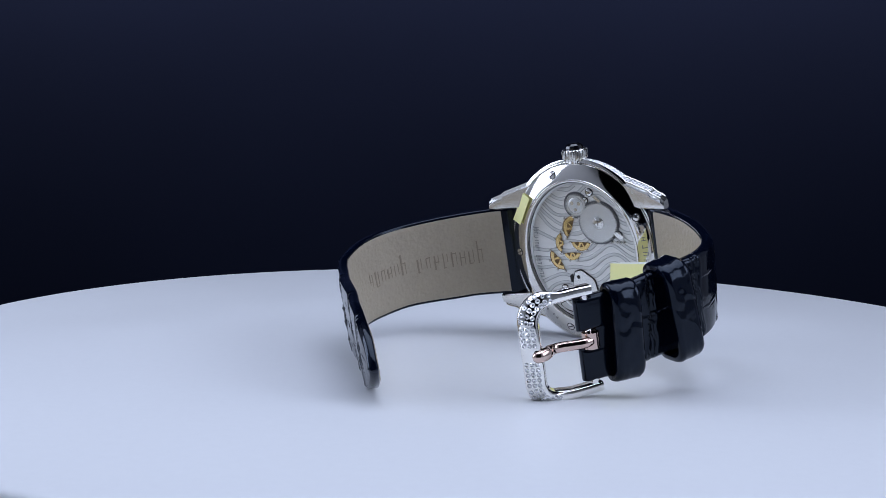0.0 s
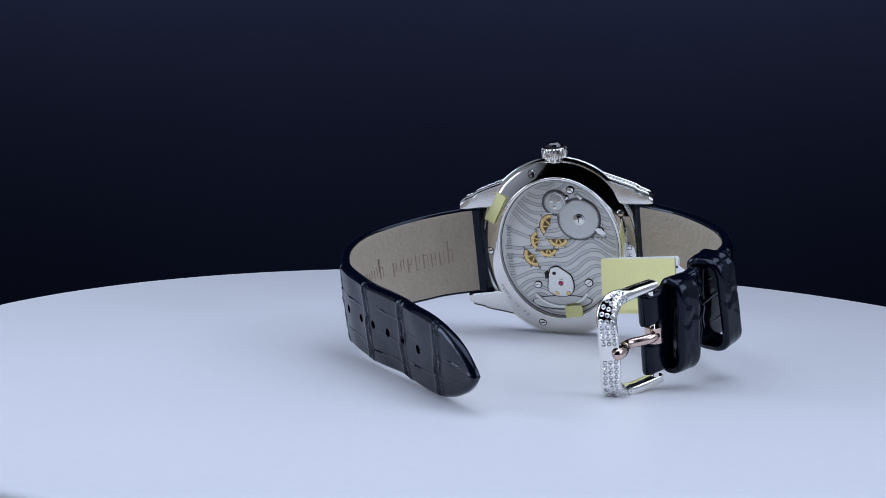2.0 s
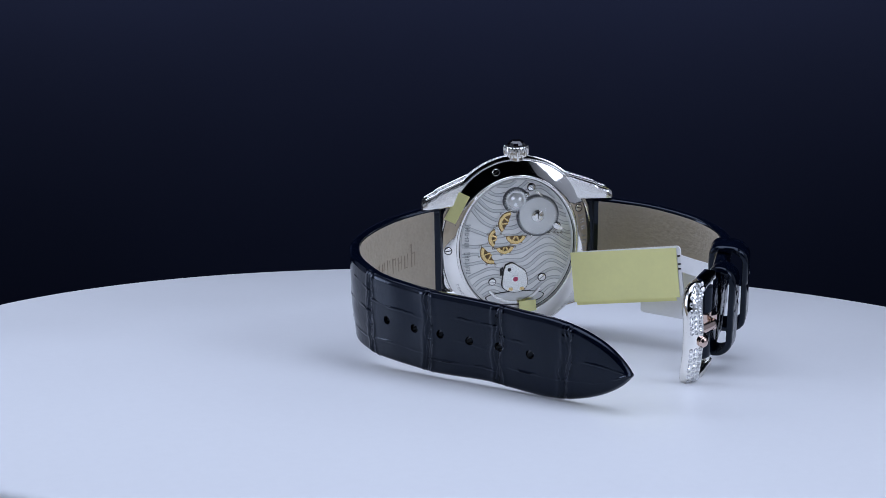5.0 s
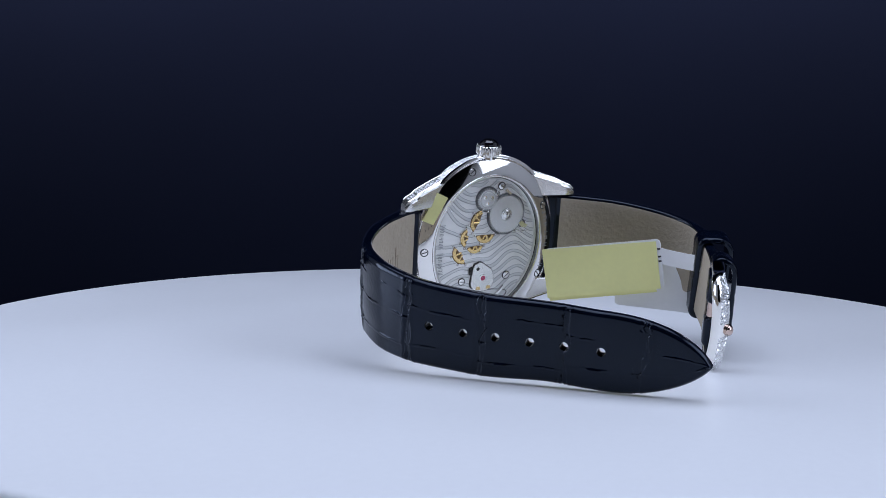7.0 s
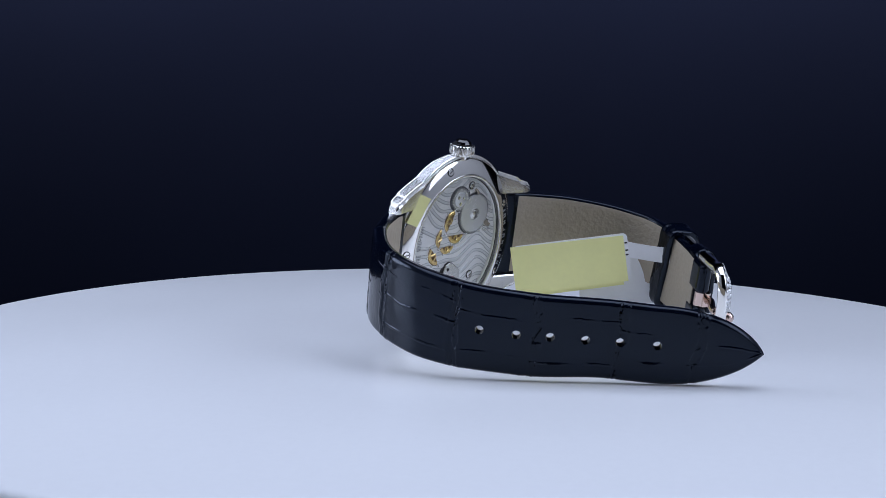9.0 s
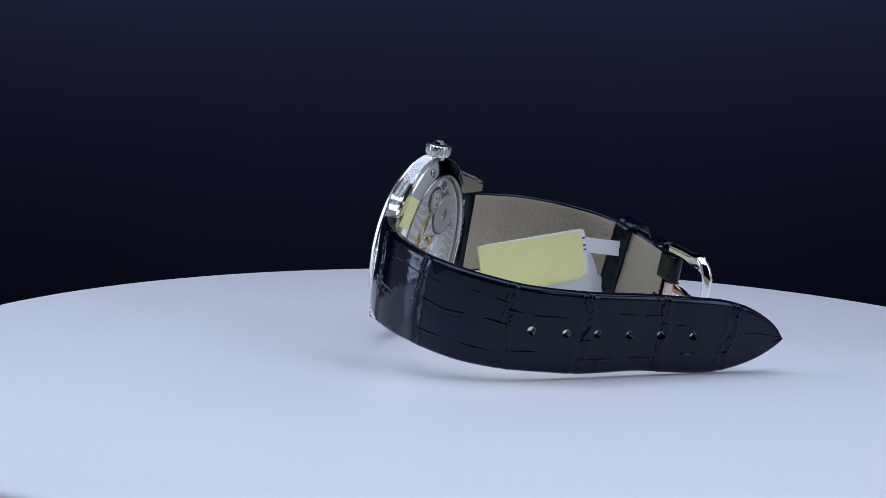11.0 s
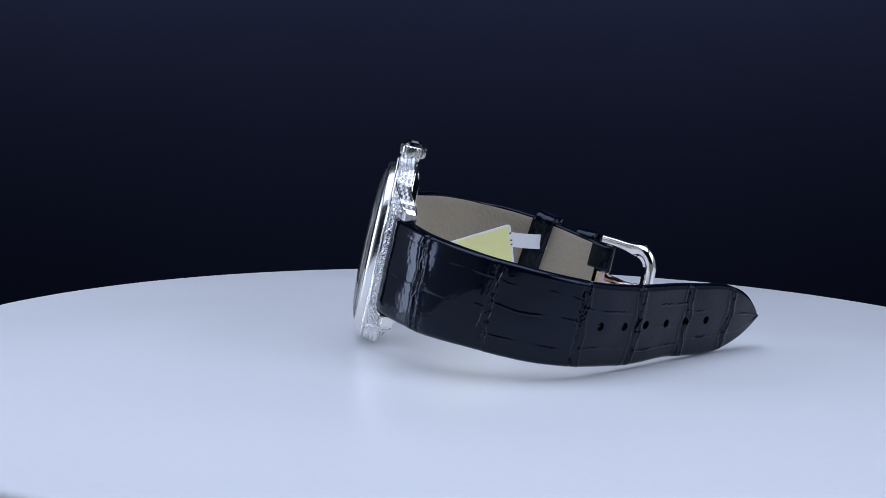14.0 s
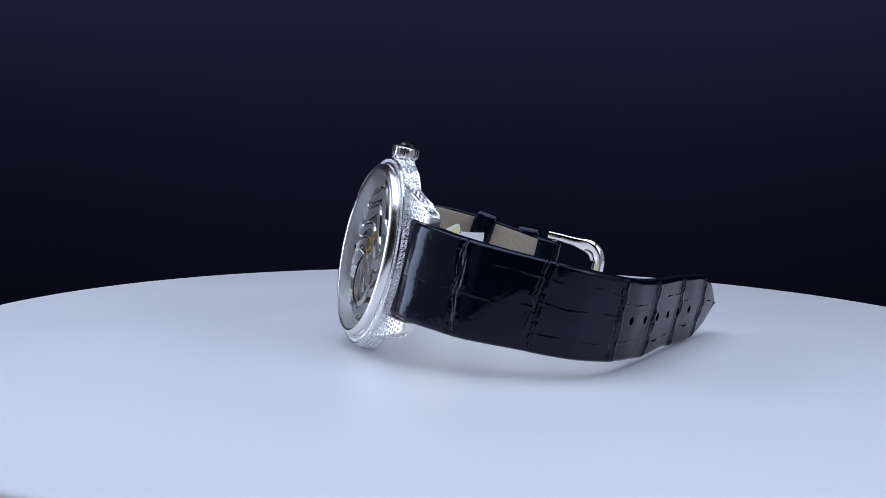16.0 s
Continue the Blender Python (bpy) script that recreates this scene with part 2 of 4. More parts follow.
def turntable():
    root = tagged(new("turntable"), "round white glossy turntable disc turning slowly", "turntable")
    R = 127.0
    prof = [(0.001, -8.0), (R - 2.0, -8.0), (R - 0.6, -7.4), (R, -6.2), (R, -1.6), (R - 0.35, -0.55), (R - 1.3, -0.0), (60, 0.0), (0.001, 0.0)]
    top = disc(prof, 256)
    top_disc = part("disc", top, PLATE, root, "white glossy round disc", angle=50)
    foot = disc([(0.001, -80), (88, -80), (90, -78), (90, -30), (84, -26), (60, -24), (60, -8.2), (0.001, -8.2)], 96)
    part("drive_base", foot, BASE, root, "black plastic drive base")
    return top_disc


disc_part = turntable()


# ---------------- the watch ----------------
A0, B0 = 17.2, 19.7                                # half axes of the case's oval, millimetres
AX_U = Vector((0.84348, -0.53239, 0.07137))
AX_V = Vector((-0.16464, -0.12977, 0.97778))
AX_N = Vector((-0.51130, -0.83649, -0.19712))
CASE = Matrix((( AX_U.x, AX_V.x, AX_N.x, 0.018130), (AX_U.y, AX_V.y, AX_N.y, 0.011866), (AX_U.z, AX_V.z, AX_N.z, 0.019711), (0, 0, 0, 1)))

watch = tagged(new("wristwatch"), "diamond-set white gold wristwatch with black crocodile strap lying on its side", "wristwatch")


def gem(bm, at, normal, r, spin=0.0):
    """A small round brilliant: girdle, crown facets of two heights and the sunken star seen through its table."""
    q = Vector(normal).normalized().to_track_quat("Z", "Y").to_matrix().to_4x4()
    m = Matrix.Translation(at) @ q
    low = [bm.verts.new(m @ Vector(p)) for p in rounds(r, -0.30 * r, 8, ph=spin)]
    gir = [bm.verts.new(m @ Vector(p)) for p in rounds(r, -0.02 * r, 8, ph=spin)]
    top = [bm.verts.new(m @ Vector((x, y, z + (0.07 * r if i % 2 else -0.04 * r)))) for i, (x, y, z) in enumerate(rounds(r * 0.68, r * 0.24, 8, ph=spin + math.pi / 8))]
    pit = bm.verts.new(m @ Vector((0, 0, -0.16 * r)))
    for i in range(8):
        k = (i + 1) % 8
        bm.faces.new((low[i], low[k], gir[k], gir[i]))
        bm.faces.new((gir[i], gir[k], top[i]))
        bm.faces.new((gir[k], top[k], top[i]))
        bm.faces.new((top[i], top[k], pit))


def on_oval(t, off):
    x, y = A0 * math.cos(t), B0 * math.sin(t)
    nx, ny = x / A0 ** 2, y / B0 ** 2
    k = math.hypot(nx, ny)
    return x + nx / k * off, y + ny / k * off, nx / k, ny / k


def even_angles(off, step):
    """Angles that lie step millimetres apart along the oval."""
    out, t = [], 0.0
    n = 0
    while t < 2 * math.pi and n < 2000:
        out.append(t)
        a, b = on_oval(t, off), on_oval(t + 0.01, off)
        t += 0.01 * step / math.hypot(b[0] - a[0], b[1] - a[1])
        n += 1
    return out


def in_oval(off):
    a, b = A0 + off, B0 + off
    return lambda x, y: (x / a) ** 2 + (y / b) ** 2 < 1


def build_case():
    band = part("case_band", oval_ring([(-0.2, -1.25), (0.35, -1.35), (0.80, -1.75), (0.15, -4.85), (-0.05, -5.15), (-1.3, -5.35), (-1.3, -4.6),
                                        (-5.0, -4.6), (-5.0, -2.0), (-3.6, -1.7), (-0.2, -1.7)], A0, B0, 160), BRUSHED, watch)
    rng = random.Random(3)
    bm = bmesh.new()
    for row, z in enumerate((-2.15, -2.95, -3.75, -4.50)):
        off = 0.80 - 0.65 * (-1.75 - z) / 3.1
        for k, t in enumerate(even_angles(off, 0.84)):
            t += (0.42 / 18) * (row % 2)
            x, y, nx, ny = on_oval(t, off)
            gem(bm, (x + rng.uniform(-.04, .04), y + rng.uniform(-.04, .04), z + rng.uniform(-.05, .05)), (nx + rng.uniform(-.14, .14), ny + rng.uniform(-.14, .14), -0.21 + rng.uniform(-.15, .15)), 0.44, rng.uniform(0, 3))
    part("band_pave", bm, DIAMOND, band, "pave-set round diamonds", False, "stuff")
    bm = bmesh.new()
    for t in even_angles(-0.35, 0.80):
        x, y, nx, ny = on_oval(t, -0.55)
        gem(bm, (x, y, -5.28), (nx * .15 + rng.uniform(-.12, .12), ny * .15 + rng.uniform(-.12, .12), -1), 0.37, rng.uniform(0, 3))
    part("flange_pave", bm, DIAMOND, band, "row of small round diamonds", False, "stuff")
    # thin polished lines that frame the diamonds
    part("polished_line", oval_ring([(0.6, -1.72), (0.92, -1.68), (0.95, -1.55), (0.80, -1.42), (0.40, -1.35)], A0, B0, 160), STEEL, band)
    part("polished_line", oval_ring([(0.05, -4.88), (0.26, -4.90), (0.28, -5.02), (0.15, -5.18), (-0.05, -5.1)], A0, B0, 160), STEEL, band)
    part("bezel", oval_ring([(-1.35, -5.0), (-1.35, -5.9), (-1.5, -6.5), (-1.85, -6.95), (-2.3, -7.1), (-2.65, -6.95), (-2.75, -6.4), (-2.75, -5.0)], A0, B0, 160),
         BRUSHED, watch, "polished oval front bezel")
    part("dial_flange", oval_ring([(-2.75, -6.7), (-4.45, -5.05), (-4.6, -4.7), (-2.75, -4.7)], A0, B0, 160), FLANGE, watch, "wide sloping silver dial flange")
    bm = bmesh.new()
    rings = [oval(A0 * k, B0 * k, -2.7 * k, -6.75 - 2.0 * math.sqrt(max(0, 1 - k ** 3)), 96) for k in (1, .985, .95, .88, .78, .66, .52, .36, .2, .04)]
    lathe(bm, rings, False)
    bm.faces.new([v for v in bm.verts][-96:])
    bm.normal_update()
    if sum(f.normal.z for f in bm.faces) > 0:
        bmesh.ops.reverse_faces(bm, faces=bm.faces)
    o = part("crystal", bm, DOME, watch, "domed clear sapphire crystal", angle=60)
    o.visible_shadow = False


def build_back():
    ring = part("case_back", oval_ring([(-0.05, -1.32), (-0.02, -1.12), (-0.22, -0.92), (-2.75, -0.10), (-3.0, -0.03), (-3.25, 0.0), (-3.42, -0.10), (-3.5, -0.4), (-3.5, -1.5),
                                        (-0.3, -1.5)], A0, B0, 192), STEEL, watch, "polished oval case back ring", angle=28)
    part("window_rim", oval_ring([(-3.22, -0.02), (-3.30, 0.12), (-3.55, 0.16), (-3.80, 0.05), (-3.85, -0.25), (-3.40, -0.35)], A0, B0, 160), BRUSHED, ring)
    # fine coin edge round the foot of the ring
    bm = bmesh.new()
    for t in even_angles(0.1, 0.42):
        x, y, nx, ny = on_oval(t, 0.12)
        box(bm, (0, 0, 0), (0.30, 0.22, 0.42), Matrix.Translation((x, y, -1.38)) @ Matrix.Rotation(math.atan2(ny, nx), 4, "Z"))
    part("coin_edge", bm, STEEL, ring, "fine milled edge", False, "stuff")
    head = mesh_of("screw", disc([(0.001, -0.15), (0.70, -0.15), (0.74, 0.05), (0.68, 0.13), (0.001, 0.15)], 20), STEEL)
    # Slot and well are dark solids, their shade given by colour.
    bm = bmesh.new()
    box(bm, (0, 0, 0.14), (1.2, 0.20, 0.08))
    slot = mesh_of("slot", bm, DARK, False)
    well = mesh_of("screw_well", disc([(0.001, -0.2), (0.92, -0.2), (0.94, 0.0), (0.92, 0.03), (0.001, 0.03)], 20), DARK)
    for (x, y), spin in zip(((-4.8, 16.9), (14.0, 7.7), (-15.7, -0.1), (-5.3, -17.2), (14.0, -8.3)), (0.3, 0.9, 1.8, 0.6, 1.2)):
        t = math.atan2(y / B0, x / A0)
        ex, ey, nx, ny = on_oval(t, -1.5)
        q = Vector((nx * 0.30, ny * 0.30, 1)).to_track_quat("Z", "Y").to_matrix().to_4x4()
        m = Matrix.Translation((ex * MM, ey * MM, -0.50 * MM)) @ q
        share("screw_well", well, ring, m)
        s = share("screw", head, ring, m @ Matrix.Translation((0, 0, 0.02 * MM)))
        share("screw_slot", slot, ring, m @ Matrix.Translation((0, 0, 0.03 * MM)) @ Matrix.Rotation(spin, 4, "Z"))
    # lettering on the ring, as plain bars
    bm = bmesh.new()

    def bars(t0, t1, n, off, hgt, wide, gap):
        for k in range(n):
            t = t0 + (t1 - t0) * k / (n - 1)
            x, y, nx, ny = on_oval(t, off)
            a = math.atan2(ny, nx)
            m = Matrix.Translation((x, y, -0.02 + (off + 2.75) * -0.324 - 0.08)) @ Matrix.Rotation(a, 4, "Z") @ Matrix.Rotation(radians(18), 4, "Y")
            box(bm, (0, -0.28 * gap, 0.02), (hgt, wide, 0.10), m)
            if k % 3:
                box(bm, (0, 0.28 * gap, 0.02), (hgt, wide * 0.7, 0.10), m)
            box(bm, ((-0.42, 0.42, 0.0)[k % 3] * hgt, 0, 0.021), (wide, 0.56 * gap, 0.098), m)
    bars(0.36, -0.36, 9, -1.72, 1.15, 0.15, 1.15)
    bars(3.62, 3.80, 5, -1.7, 0.6, 0.09, 0.55)
    bars(3.92, 3.96, 2, -1.7, 0.6, 0.09, 0.5)
    bars(4.08, 4.14, 2, -1.7, 0.6, 0.09, 0.6)
    part("engraving", bm, ENGRAVE, ring, "engraved marks on the ring", False, "stuff")
    bm = bmesh.new()
    rings = [oval(A0 * k, B0 * k, -3.6 * k, -0.20 + 0.10 * (1 - k ** 2), 128) for k in (1, 0.9, 0.7, 0.4, 0.05)]
    lathe(bm, rings, False)
    bm.faces.new(list(bm.verts)[-128:])
    bm.normal_update()
    if sum(f.normal.z for f in bm.faces) < 0:
        bmesh.ops.reverse_faces(bm, faces=bm.faces)
    o = part("back_crystal", bm, SAPPHIRE, watch, "clear sapphire display back", angle=20)
    o.visible_shadow = False


def gear_bm(r, teeth, z0, z1, depth=0.38):
    bm = bmesh.new()
    pts = []
    for k in range(teeth):
        for f, q in ((0.0, r - depth), (0.22, r - depth), (0.42, r), (0.70, r)):
            a = 2 * math.pi * (k + f) / teeth
            pts.append((q * math.cos(a), q * math.sin(a)))
    return clean(slab(bm, pts, z0, z1, 0.05))


def wave_lines():
    """The family of flowing lines over the back plate: a swell that rises to a crest, and a fan that sweeps up or down beyond its trough."""
    out = []
    for k in range(-9, 12):
        c = k * 1.95 - 0.1
        crest = 6.8 - 0.20 * c
        trough = crest - 6.5
        pts = []
        for i in range(181):
            x = -15 + 30 * i / 180
            y = c + 1.6 * (math.cos(2 * math.pi * (x - crest) / 13) if x > trough else -1)
            d = max(0.0, -3.6 - x)
            b = c - 1.6
            y += 0.118 * d * d / (1 + math.exp((2.4 - b) / 0.5))
            if b < -3.5:
                y += (0.50 * d - 0.125 * d * d) * min(1.3, (-3.5 - b) / 4.0)
            y += 0.12 * math.sin(1.1 * x + 2.3 * k)
            pts.append((x, y))
        out.append(pts)
    return out


def build_movement():
    top = -1.05
    bm = bmesh.new()
    lathe(bm, [oval(A0, B0, -3.55, -4.4, 128), oval(A0, B0, -3.55, top - 0.16, 128)])
    plate = part("movement_plate", clean(bm), WAVE, watch, "rhodium-plated back plate engraved with waves")
    inside = in_oval(-4.6)
    # Raised grey ribbons: the dark edges of recessed grooves put into colour.
    bm = bmesh.new()
    for line in wave_lines():
        ribbon(bm, line, lambda f: 1.02 - 0.10 * math.sin(9 * f), top - 0.20, top - 0.115, inside)
    part("wave_grooves", clean(bm), GROOVE, plate, "raised grey lines coloured as shaded wave grooves", False)
    bm = bmesh.new()
    for line in wave_lines():
        ribbon(bm, line, lambda f: 0.72 - 0.10 * math.sin(9 * f), top - 0.20, top - 0.07, inside)
    part("wave_bands", clean(bm), PLATING, plate, "brushed wavy bands", False)
    part("chapter_rim", oval_ring([(-3.55, top - 0.1), (-3.6, top + 0.25), (-4.1, top + 0.22), (-4.6, top - 0.02), (-4.6, top - 0.16)], A0, B0, 160), PLATING, plate)

    part("dark_joint", oval_ring([(-3.95, top + 0.2), (-3.95, top + 0.27), (-4.12, top + 0.27), (-4.12, top + 0.2)], A0, B0, 160), DARK, plate)

    def at(name, bm, material, x, y, label=""):
        o = part(name, bm, material, plate, label)
        o.location = (x * MM, y * MM, 0)
        return o
    # ratchet and crown wheels, over flat discs darkened as the shade between the teeth
    at("wheel_sink", disc([(0.001, top - 0.1), (4.85, top - 0.1), (4.85, top + 0.015), (0.001, top + 0.015)], 64), SINK, 4.8, 6.6)
    g = at("ratchet_wheel", gear_bm(4.55, 54, top, top + 0.34), GEAR, 4.8, 6.6, "large toothed ratchet wheel")
    at("wheel_boss", disc([(0.001, top), (1.35, top), (1.35, top + 0.42), (1.22, top + 0.48), (0.001, top + 0.48)], 32), BRUSHED, 4.8, 6.6)
    at("wheel_screw", disc([(0.001, top), (0.95, top), (0.95, top + 0.55), (0.85, top + 0.6), (0.001, top + 0.6)], 32), STEEL, 4.8, 6.6)
    bm = bmesh.new()
    box(bm, (0, 0, top + 0.6), (0.16, 1.3, 0.06))
    at("screw_slot", bm, DARK, 4.8, 6.6)
    at("wheel_sink", disc([(0.001, top - 0.1), (3.0, top - 0.1), (3.0, top + 0.012), (0.001, top + 0.012)], 48), SINK, -0.2, 10.5)
    at("crown_wheel", gear_bm(2.62, 28, top, top + 0.30, 0.40), GEAR, -0.2, 10.5, "small toothed crown wheel")
    at("wheel_boss", disc([(0.001, top), (1.75, top), (1.75, top + 0.36), (1.62, top + 0.42), (0.001, top + 0.42)], 40), PLATING, -0.2, 10.5)
    for a in (0.4, 2.5, 4.6):
        at("small_screw", disc([(0.001, top), (0.42, top), (0.42, top + 0.5), (0.001, top + 0.52)], 16), STEEL, -0.2 + 0.95 * math.cos(a), 10.5 + 0.95 * math.sin(a))
    # loose screws of the plate, each on a near-black disc coloured as a shaded sink
    for x, y, r in ((3.3, 13.3, 0.75), (-5.6, -8.4, 0.72), (5.9, -8.1, 0.80), (2.2, 11.6, 0.55), (9.2, 3.9, 0.75)):
        at("screw_sink", disc([(0.001, top - 0.05), (r * 1.25, top - 0.05), (r * 1.25, top + 0.02), (0.001, top + 0.02)], 24), DARK, x, y)
        at("plate_screw", disc([(0.001, top), (r, top), (r, top + 0.14), (r * 0.85, top + 0.18), (0.001, top + 0.18)], 24), STEEL, x, y)
        bm = bmesh.new()
        box(bm, (0, 0, top + 0.18), (r * 1.6, 0.13, 0.05), Matrix.Rotation(x * 1.7, 4, "Z"))
        at("screw_slot", bm, DARK, x, y)
    bm = bmesh.new()
    slab(bm, [(4.1, 12.3), (4.7, 12.6), (6.0, 11.4), (5.5, 11.0)], top, top + 0.3, 0.06)
    part("click", clean(bm), STEEL, plate)
    bm = bmesh.new()
    slab(bm, [(8.1, 4.3), (8.8, 4.7), (10.6, 3.5), (10.2, 2.9), (8.9, 3.2)], top, top + 0.34, 0.06)
    part("click", clean(bm), STEEL, plate)
    # Small steel domes added to give the glints of polished sinks.
    def pin(x, y):
        return disc([(0.001, top - 0.1), (0.30, top - 0.1), (0.30, top + 0.06), (0.26, top + 0.15), (0.18, top + 0.21), (0.08, top + 0.245), (0.001, top + 0.25)], 14, x, y)

    # crescent windows that show the gilt train wheels
    for x, y, r, a0, a1 in ((-1.4, 5.2, 2.85, 1.45, 3.95), (-0.2, 2.6, 2.40, 3.30, 6.05), (-4.1, 1.9, 2.45, 1.95, 4.2), (-2.7, 0.2, 2.15, 3.45, 6.05), (-5.5, -1.3, 2.9, 2.6, 4.9)):
        hole = []
        n = 18
        for k in range(n + 1):
            a = a0 + (a1 - a0) * k / n
            hole.append((x + r * math.cos(a), y + r * math.sin(a)))
        e0, e1 = Vector(hole[-1]), Vector(hole[0])
        bulge = Vector((x, y)) + Vector((math.cos((a0 + a1) / 2), math.sin((a0 + a1) / 2))) * r * 0.15
        back = []
        for k in range(1, 10):
            f = k / 10
            back.append(tuple(e0 * (1 - f) ** 2 + 2 * bulge * f * (1 - f) + e1 * f * f))
        outline = hole + back
        bm = bmesh.new()
        slab(bm, [(p[0] + (p[0] - x) * 0.05, p[1] + (p[1] - y) * 0.05) for p in outline], top - 0.15, top + 0.03)
        part("window_edge", clean(bm), STEEL, plate)
        bm = bmesh.new()
        slab(bm, outline, top - 0.15, top + 0.05)
        part("window_recess", clean(bm), RECESS, plate)
        bm = bmesh.new()
        ribbon(bm, [(x + (r * 0.80) * math.cos(a0 + (a1 - a0) * (0.03 + 0.94 * k / 20)), y + (r * 0.80) * math.sin(a0 + (a1 - a0) * (0.03 + 0.94 * k / 20))) for k in range(21)],
               0.86, top + 0.05, top + 0.14)
        am = (a0 + a1) / 2
        for da in (-0.35, 0.45):
            ribbon(bm, [(x + r * q * math.cos(am + da), y + r * q * math.sin(am + da)) for q in (0.20, 0.40, 0.6, 0.75)], 0.50, top + 0.05, top + 0.13)
        part("train_wheel", clean(bm), GOLD, plate, "gilt train wheel", False)
        for f in (0.0, 0.35, 0.72, 1.0):
            a = a0 + (a1 - a0) * f
            part("polished_pin", pin(x + r * 1.10 * math.cos(a), y + r * 1.10 * math.sin(a)), STEEL, plate)
    for x, y in ((-1.2, 7.8), (0.1, 7.6), (3.3, 1.9), (7.5, 2.3), (8.7, 2.3), (9.5, 2.1), (10.3, 2.2)):
        part("polished_pin", pin(x, y), STEEL, plate)
    # balance: lens-shaped opening with its shaded rim as a dark slab, wheel, cock and ruby
    lens = [(-0.4 + 6.6 * math.cos(a), -12.2 + (1.05 if math.sin(a) > 0 else 1.9) * math.sin(a)) for a in [2 * math.pi * k / 48 for k in range(48)]]
    bm = bmesh.new()
    slab(bm, [(x * 1.04, -12.2 + (y + 12.2) * 1.16) for x, y in lens], top - 0.15, top + 0.02)
    part("balance_opening", clean(bm), DARK, plate)
    bm = bmesh.new()
    slab(bm, lens, top - 0.15, top + 0.05)
    part("opening_floor", clean(bm), PLATING, plate)
    bm = bmesh.new()
    ribbon(bm, [(-0.4 + 6.9 * math.cos(a), -7.2 + 6.3 * math.sin(a)) for a in [math.pi + 0.55 + (math.pi - 1.10) * k / 40 for k in range(41)]], 0.75, top + 0.05, top + 0.32)
    part("balance_wheel", clean(bm), STEEL, plate, "polished balance wheel", False)
    cock = [(-2.5, -4.6), (-1.0, -4.2), (0.6, -5.2), (1.9, -6.2), (2.4, -7.6), (2.5, -9.3), (1.8, -10.6), (0.0, -11.2), (-2.0, -10.8), (-3.3, -9.6), (-3.2, -7.6), (-3.0, -6.0)]
    cock = [(p.x, p.y) for p in catmull([Vector(q) for q in cock + cock[:1]], 0.35)[0]][:-1]
    bm = bmesh.new()
    slab(bm, [(x * 1.05, -7.8 + (y + 7.8) * 1.05) for x, y in cock], top - 0.1, top + 0.06)
    part("cock_joint", clean(bm), DARK, plate)
    bm = bmesh.new()
    slab(bm, cock, top, top + 0.34, 0.12)
    part("balance_cock", clean(bm), BRUSHED, plate)
    at("jewel_setting", disc([(0.001, top + 0.3), (0.95, top + 0.3), (0.95, top + 0.40), (0.8, top + 0.44), (0.001, top + 0.44)], 28), STEEL, -0.3, -8.0)
    at("ruby", disc([(0.001, top + 0.4), (0.62, top + 0.4), (0.58, top + 0.47), (0.001, top + 0.50)], 24), RUBY, -0.3, -8.0)
    # A flat disc, coloured as the shade inside a hole.
    at("small_hole", disc([(0.001, top + 0.3), (0.42, top + 0.3), (0.42, top + 0.36), (0.001, top + 0.36)], 16), DARK, -1.7, -5.7)
    for x in (-1.4, 1.2):
        bm = bmesh.new()
        slab(bm, [(x - 0.55, -10.7), (x + 0.55, -10.7), (x + 0.4, -10.0), (x - 0.4, -10.0)], top + 0.3, top + 0.40)
        part("gold_poise", clean(bm), GOLD, plate)
    bm = bmesh.new()
    slab(bm, [(-3.9, -5.5), (-3.2, -5.0), (-2.9, -6.8), (-3.8, -7.0)], top, top + 0.3, 0.06)
    part("regulator", clean(bm), DARK, plate)
    # curved lettering beside the edge, as plain bars
    bm = bmesh.new()
    for k in range(16):
        if k == 8:
            continue
        yy = 5.6 - 11.4 * k / 15
        xx = -11.4 + 0.010 * (yy) ** 2
        tall = 1.45 if k in (0, 9) else 1.0
        box(bm, (xx, yy - 0.18, top + 0.0), (tall, 0.10, 0.08))
        if k % 4:
            box(bm, (xx, yy + 0.18, top + 0.0), (tall, 0.08, 0.08))
        box(bm, (xx + (-0.4, 0.1, 0.4)[k % 3] * tall, yy, top + 0.0), (0.10, 0.40, 0.078))
    part("engraving", bm, ENGRAVE, plate, "engraved marks", False, "stuff")


